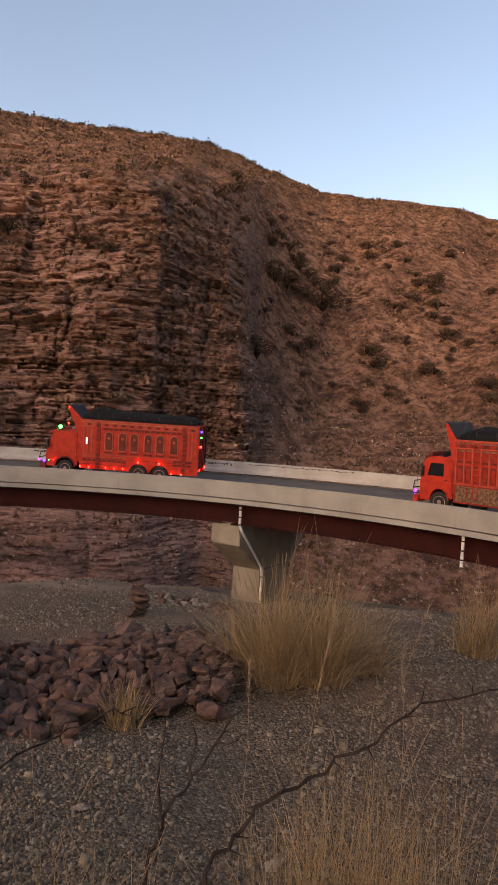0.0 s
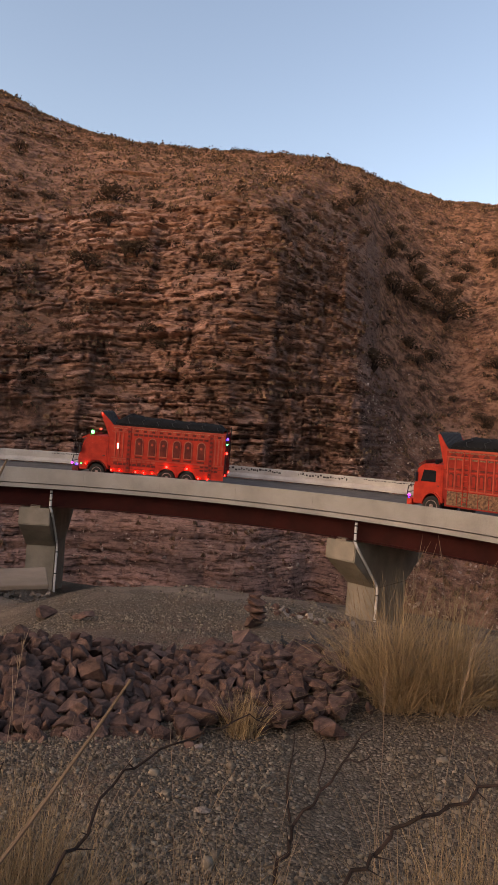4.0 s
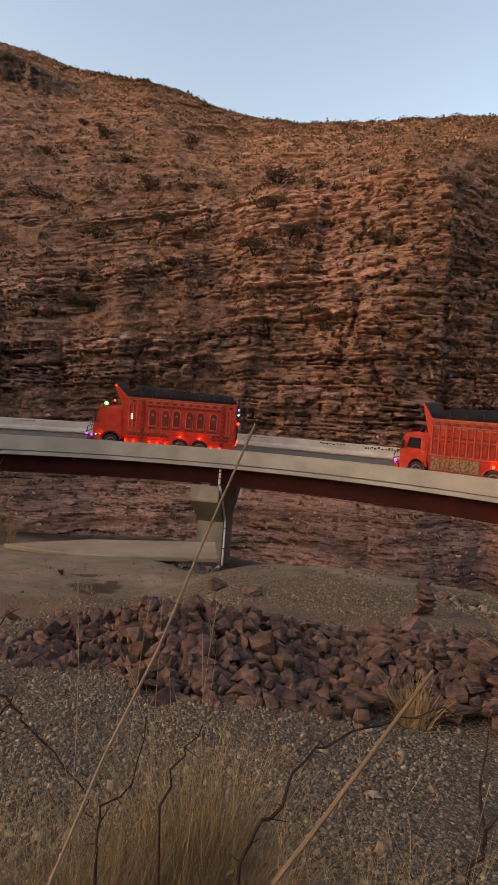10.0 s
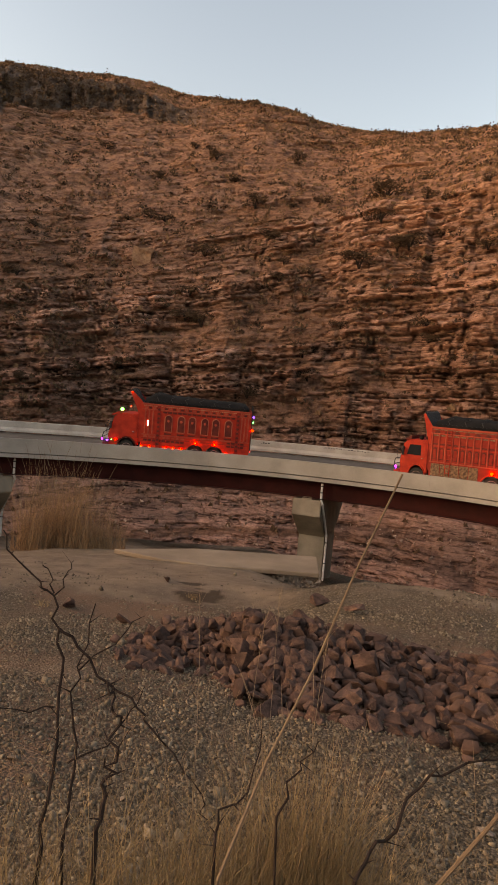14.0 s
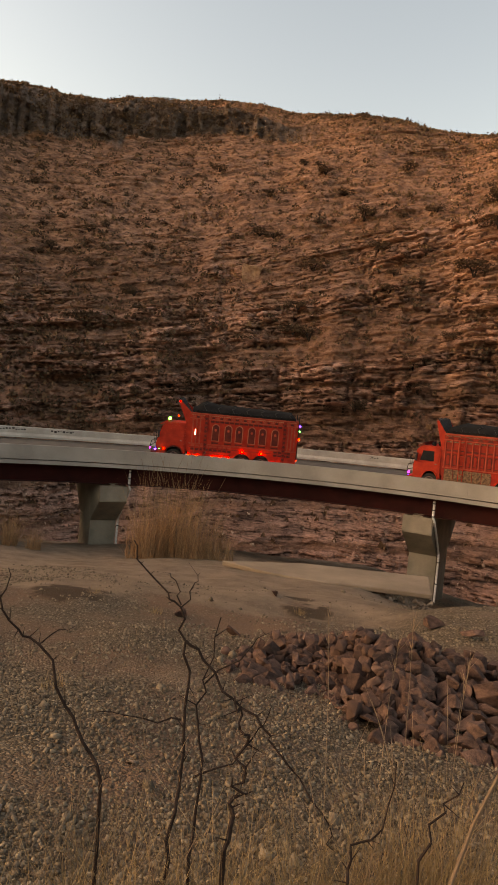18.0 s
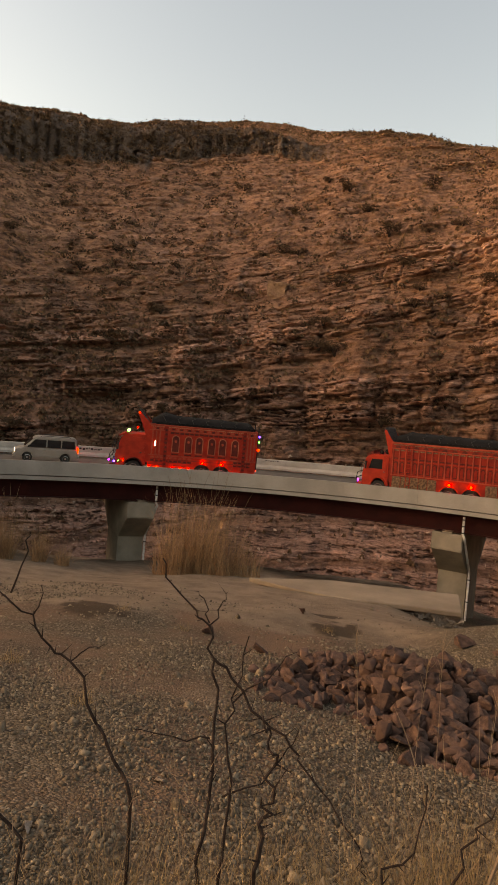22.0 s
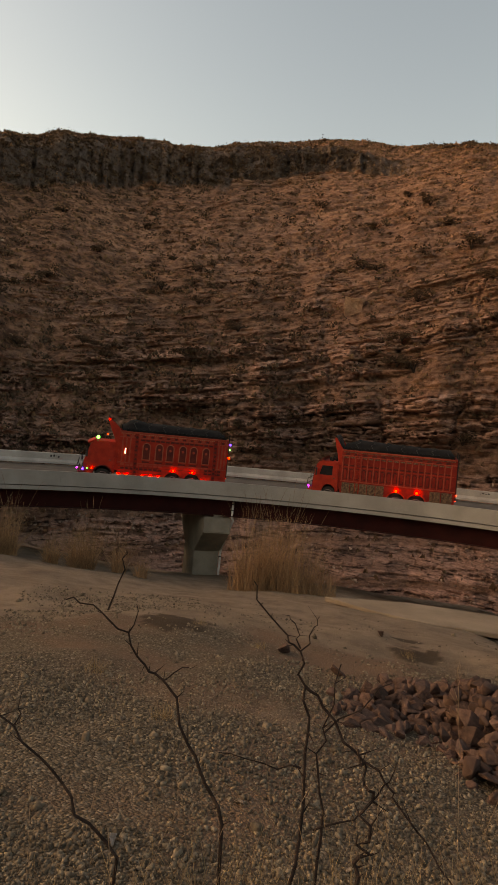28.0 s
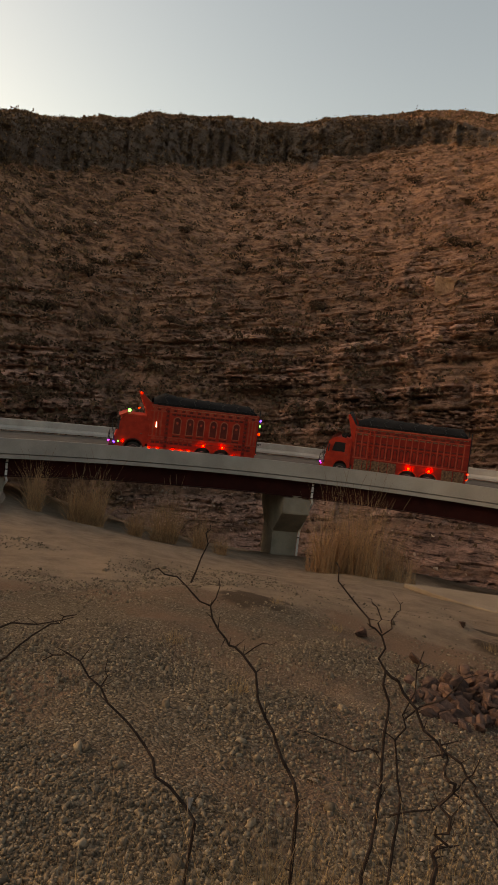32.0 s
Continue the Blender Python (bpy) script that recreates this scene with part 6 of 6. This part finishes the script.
def build_shrubs():
    rnd = random.Random(21)
    kinds = [(leaves_mesh("foliage", 400 + k), stems_mesh("stem", 500 + k)) for k in range(7)]
    n = 0

    def shrub(p, s, flat=0.62):
        k = rnd.randrange(7)
        t = thing("shrub", "dusty dark dry-country shrub on the brown hillside", "shrub", "shrubs on the hillside", m=Matrix.Translation(p) @ Matrix.Rotation(rnd.uniform(0, 6.28), 4, "Z") @ Matrix.Diagonal((HILL * s, HILL * s, HILL * s * flat, 1)))
        shared("foliage", kinds[k][0], t, Matrix())
        shared("stem", kinds[k][1], t, Matrix())

    for line in SHRUBS:
        for a, e, s in (tuple(float(v) for v in q.split(",")) for q in line.split()):
            shrub(hill_point(a, e), s)
            n += 1
    rng = np.random.default_rng(9)
    while n < 295:
        az = rng.uniform(-44, 80)
        top = float(np.interp(az, RIDGE_AZ, RIDGE_EL))
        u = rng.uniform(0, 1)
        el = 3 + (top - 3) * u ** 0.8
        if az > -15 and el < np.interp(az, (-15, 10, 35, 60, 80), (17, 13, 9, 4, 3)) and rng.uniform(0, 1) < 0.65:
            continue
        p = hill_point(az, min(el, top - 0.15))
        shrub(p, rng.uniform(0.9, 2.2) * (p.length / 110 / HILL) ** 0.5, rng.uniform(0.4, 0.75))
        n += 1
    # tussocks and stones too many to count
    base = np.array([[-0.5, 0, 0], [0.5, 0, 0], [0.28, 0.1, 0.9], [0, -0.5, 0], [0, 0.5, 0], [-0.22, 0.1, 1.0], [0.35, 0.35, 0], [-0.35, -0.35, 0], [0.1, -0.3, 0.75]])
    faces = np.array([[0, 1, 2], [3, 4, 5], [6, 7, 8]])
    m = 30000
    az, v = rng.uniform(-46, 82, m), rng.uniform(0.1, 3.98, m)
    P, rock = hill_points(az, v)[:2]
    keep = rng.uniform(0, 1, m) > rock * 0.8
    P = P[keep]
    s = HILL * rng.uniform(0.25, 0.62, len(P)) * (1 + 0.5 * (rng.uniform(0, 1, len(P)) > 0.9))
    a = rng.uniform(0, 6.28, len(P))
    M = np.zeros((len(P), 4, 4))
    M[:, 0, 0], M[:, 0, 1], M[:, 1, 0], M[:, 1, 1], M[:, 2, 2] = np.cos(a) * s, -np.sin(a) * s, np.sin(a) * s, np.cos(a) * s, s * 0.75
    M[:, :3, 3] = P
    M[:, 2, 3] -= 0.05
    scatter("hill_grass", base, faces, M, M_TUFT, "dry grass tussocks scattered over the hillside", "grass")
    m = 9500
    az, v = rng.uniform(-46, 82, m), rng.uniform(0.4, 3.99, m)
    az = np.where(rng.uniform(0, 1, m) > 0.55, rng.uniform(36, 82, m), az)
    v = np.where(rng.uniform(0, 1, m) > 0.88, rng.uniform(3.9, 4.0, m), v)
    P = hill_points(az, v)[0]
    k = 20
    rep = np.repeat(P, k, axis=0)
    sz = np.repeat(HILL * (0.3 + 1.2 * rng.uniform(0, 1, m) ** 2) * np.where(v > 3.88, 0.42, 1.0), k)
    off = rng.normal(size=(m * k, 3)) * np.array([0.34, 0.34, 0.22]) * sz[:, None]
    off[:, 2] = np.abs(off[:, 2]) + 0.05
    quad = np.array([[-0.09, 0, 0], [0.09, 0, 0], [0.05, 0.16, 0.04], [-0.06, 0.15, -0.03]])
    M = np.zeros((m * k, 4, 4))
    M[:, :3, :3] = random_turns(rng, m * k) * sz[:, None, None] * 1.3
    M[:, :3, 3] = rep + off
    scatter("hill_scrub", quad, np.array([[0, 1, 2, 3]]), M, M_SHRUB, "low dark scrub dotted over the hillside and ridge", "scrub")


def build_scree():
    """Fallen angular blocks on the slopes beside and below the crag."""
    rng = np.random.default_rng(77)
    me = rock_mesh("block", 640, M_SCREE, 0)
    v = np.array([q.co[:] for q in me.vertices])
    f = np.array([q.vertices[:] for q in me.polygons])
    n = 15000
    az = np.where(rng.uniform(0, 1, n) > 0.55, rng.uniform(-46, -12, n), rng.uniform(-20, 80, n))
    s = np.where(az < -12, rng.uniform(0.02, 0.85, n) ** 1.0, rng.uniform(0.02, 0.34, n))
    stray = rng.uniform(0, 1, n) > 0.8
    s = np.where(stray, rng.uniform(0.8, 3.6, n), s)
    P = hill_points(az, s)[0]
    size = HILL * (0.17 + 0.6 * rng.uniform(0, 1, n) ** 3) * np.where(s > 0.8, 1.2, 1.0)
    M = np.zeros((n, 4, 4))
    S = np.stack([size * rng.uniform(1.0, 1.7, n), size, size * rng.uniform(0.5, 0.9, n)], -1)
    M[:, :3, :3] = random_turns(rng, n) * S[:, None, :]
    M[:, :3, 3] = P
    scatter("scree", v, f, M, M_SCREE, "broken brown rock blocks strewn down the slope", "scree")


def build_marks():
    """Unreadable painted lettering along the far barrier, as plain bars."""
    rnd = random.Random(8)
    W, u = WIDTH, BANK * WIDTH
    for a, b, h, up in ((-29.2, -23.7, 0.22, -0.2), (-21.7, -12.2, 0.24, -0.2), (-10.1, -7.2, 0.14, -0.14), (-42.5, -31.0, 0.1, -0.14), (-0.8, 4.7, 0.08, -0.12), (48.5, 51.1, 0.22, -0.2), (53.9, 57.0, 0.2, -0.2), (26.7, 28.6, 0.1, -0.14), (11.3, 12.3, 0.16, -0.2), (62.8, 63.9, 0.26, -0.22)):
        th = a
        while th < b:
            w = rnd.uniform(0.08, 0.32)
            hh = h * rnd.uniform(0.2, 0.75)
            z0 = up + rnd.uniform(-0.3, 0.3) * h
            th2 = min(b, th + w)
            o1, o2 = W - 0.246, W - 0.256
            part("painted_mark", sweep(bmesh.new(), [(o1 - 0.012, u + z0 + hh / 2), (o1 + 0.02, u + z0 + hh / 2), (o2 + 0.02, u + z0 - hh / 2), (o2 - 0.012, u + z0 - hh / 2)], th, th2), M_INK, bridge)
            th += w + rnd.uniform(0.05, 0.16)


bridge = build_bridge()
truck_a = build_truck("orange-red decorated truck with arched side panels and a black load cover", 1)
truck_b = build_truck("red truck with ribbed sides, stamped tin skirt and dark load cover", 2)
shorten_cab(truck_b[0], 3.8, 0.8)
van = build_van()
build_rocks()
build_ford()
build_twigs()
build_grass()
build_outcrop()
build_shrubs()
build_scree()
build_gravel()
build_marks()


# ---------------------------------------------------------------- what moves
# seconds and degrees along the curve of each truck's first rear axle
T1 = ((0, -22.44), (1, -19.7), (2, -17.17), (5, -8.73), (6, -5.82), (7, -2.5), (8, 0.7), (9, 3.95), (10, 7.35), (11, 10.54), (12, 13.58), (13, 16.13), (14, 18.83), (15, 21.35), (18, 26.9), (19, 28.95), (20, 31.0), (21, 33.42), (22, 35.77), (23, 38.27), (24, 40.93), (27, 48.25), (28, 49.88), (29, 51.5), (30, 53.09), (31, 54.83), (32, 56.72))
T2 = ((0, -64.26), (1, -60.87), (2, -57.69), (5, -47.49), (6, -44.03), (7, -40.36), (8, -36.99), (9, -33.72), (10, -30.73), (11, -27.79), (12, -24.71), (13, -21.55), (14, -18.34), (15, -15.12), (18, -6.15), (19, -3.65), (20, -1.2), (21, 1.15), (22, 3.7), (23, 6.2), (24, 8.85), (27, 17.75), (28, 20.3), (29, 23.07), (30, 25.5), (31, 27.45), (32, 29.5))
VAN = ((0, -112.0), (10.0, -112.0), (12.0, -86.0), (19.0, 12.6), (20.0, 26.2), (22.0, 55.2), (23.5, 76.0), (26.0, 104.0), (32, 104.0))


def along(rows, t):
    """A smooth angle between rows (cubic through the neighbours)."""
    ts, vs = [r[0] for r in rows], [r[1] for r in rows]
    d = np.gradient(np.array(vs, float), np.array(ts, float))
    i = int(np.clip(np.searchsorted(ts, t) - 1, 0, len(ts) - 2))
    h = ts[i + 1] - ts[i]
    u = (t - ts[i]) / h
    return float((2 * u ** 3 - 3 * u ** 2 + 1) * vs[i] + (u ** 3 - 2 * u ** 2 + u) * h * d[i] + (3 * u ** 2 - 2 * u ** 3) * vs[i + 1] + (u ** 3 - u ** 2) * h * d[i + 1])


def roll_rows(rows, out, radius, step, home, t0=0.0, t1=32.0):
    """A wheel's turning, from the way that its vehicle has gone."""
    n = int(round((t1 - t0) / step))
    for i in range(n + 1):
        t = t0 + i * step
        a = radians(along(rows, t) - rows[0][1]) * (RAD + out) / radius
        yield t, home @ Matrix.Rotation(a, 4, "Y")


def lane(t):
    """The trucks' distance from the inner face: they drift inwards."""
    return 2.63 + 1.5 * (1 - min(1.0, max(0.0, (t - 4) / 12)))


def motions():
    for (ob, wheels), rows in ((truck_a, T1), (truck_b, T2)):
        steps = [i * 0.5 for i in range(65)]
        walk(ob, [(t, arc_pose(along(rows, t) + 3.85, lane(t), deck_up(lane(t))) @ Matrix.Translation((-1.95, 0, 0))) for t in steps])
        for w in wheels:
            walk(w, list(roll_rows(rows, 2.6, 0.52, 0.4, w.matrix_basis.copy())))
    ob, wheels = van
    walk(ob, [(i * 0.25, arc_pose(along(VAN, i * 0.25), 6.6, deck_up(6.6))) for i in range(129)])
    for w in wheels:
        home = w.matrix_basis.copy()
        rows = [(0.0, home)] + list(roll_rows(VAN, 6.6, 0.33, 1 / 30, home, 10.0, 26.5)) + [(32.0, None)]
        rows[-1] = (32.0, rows[-2][1])
        walk(w, rows)


motions()
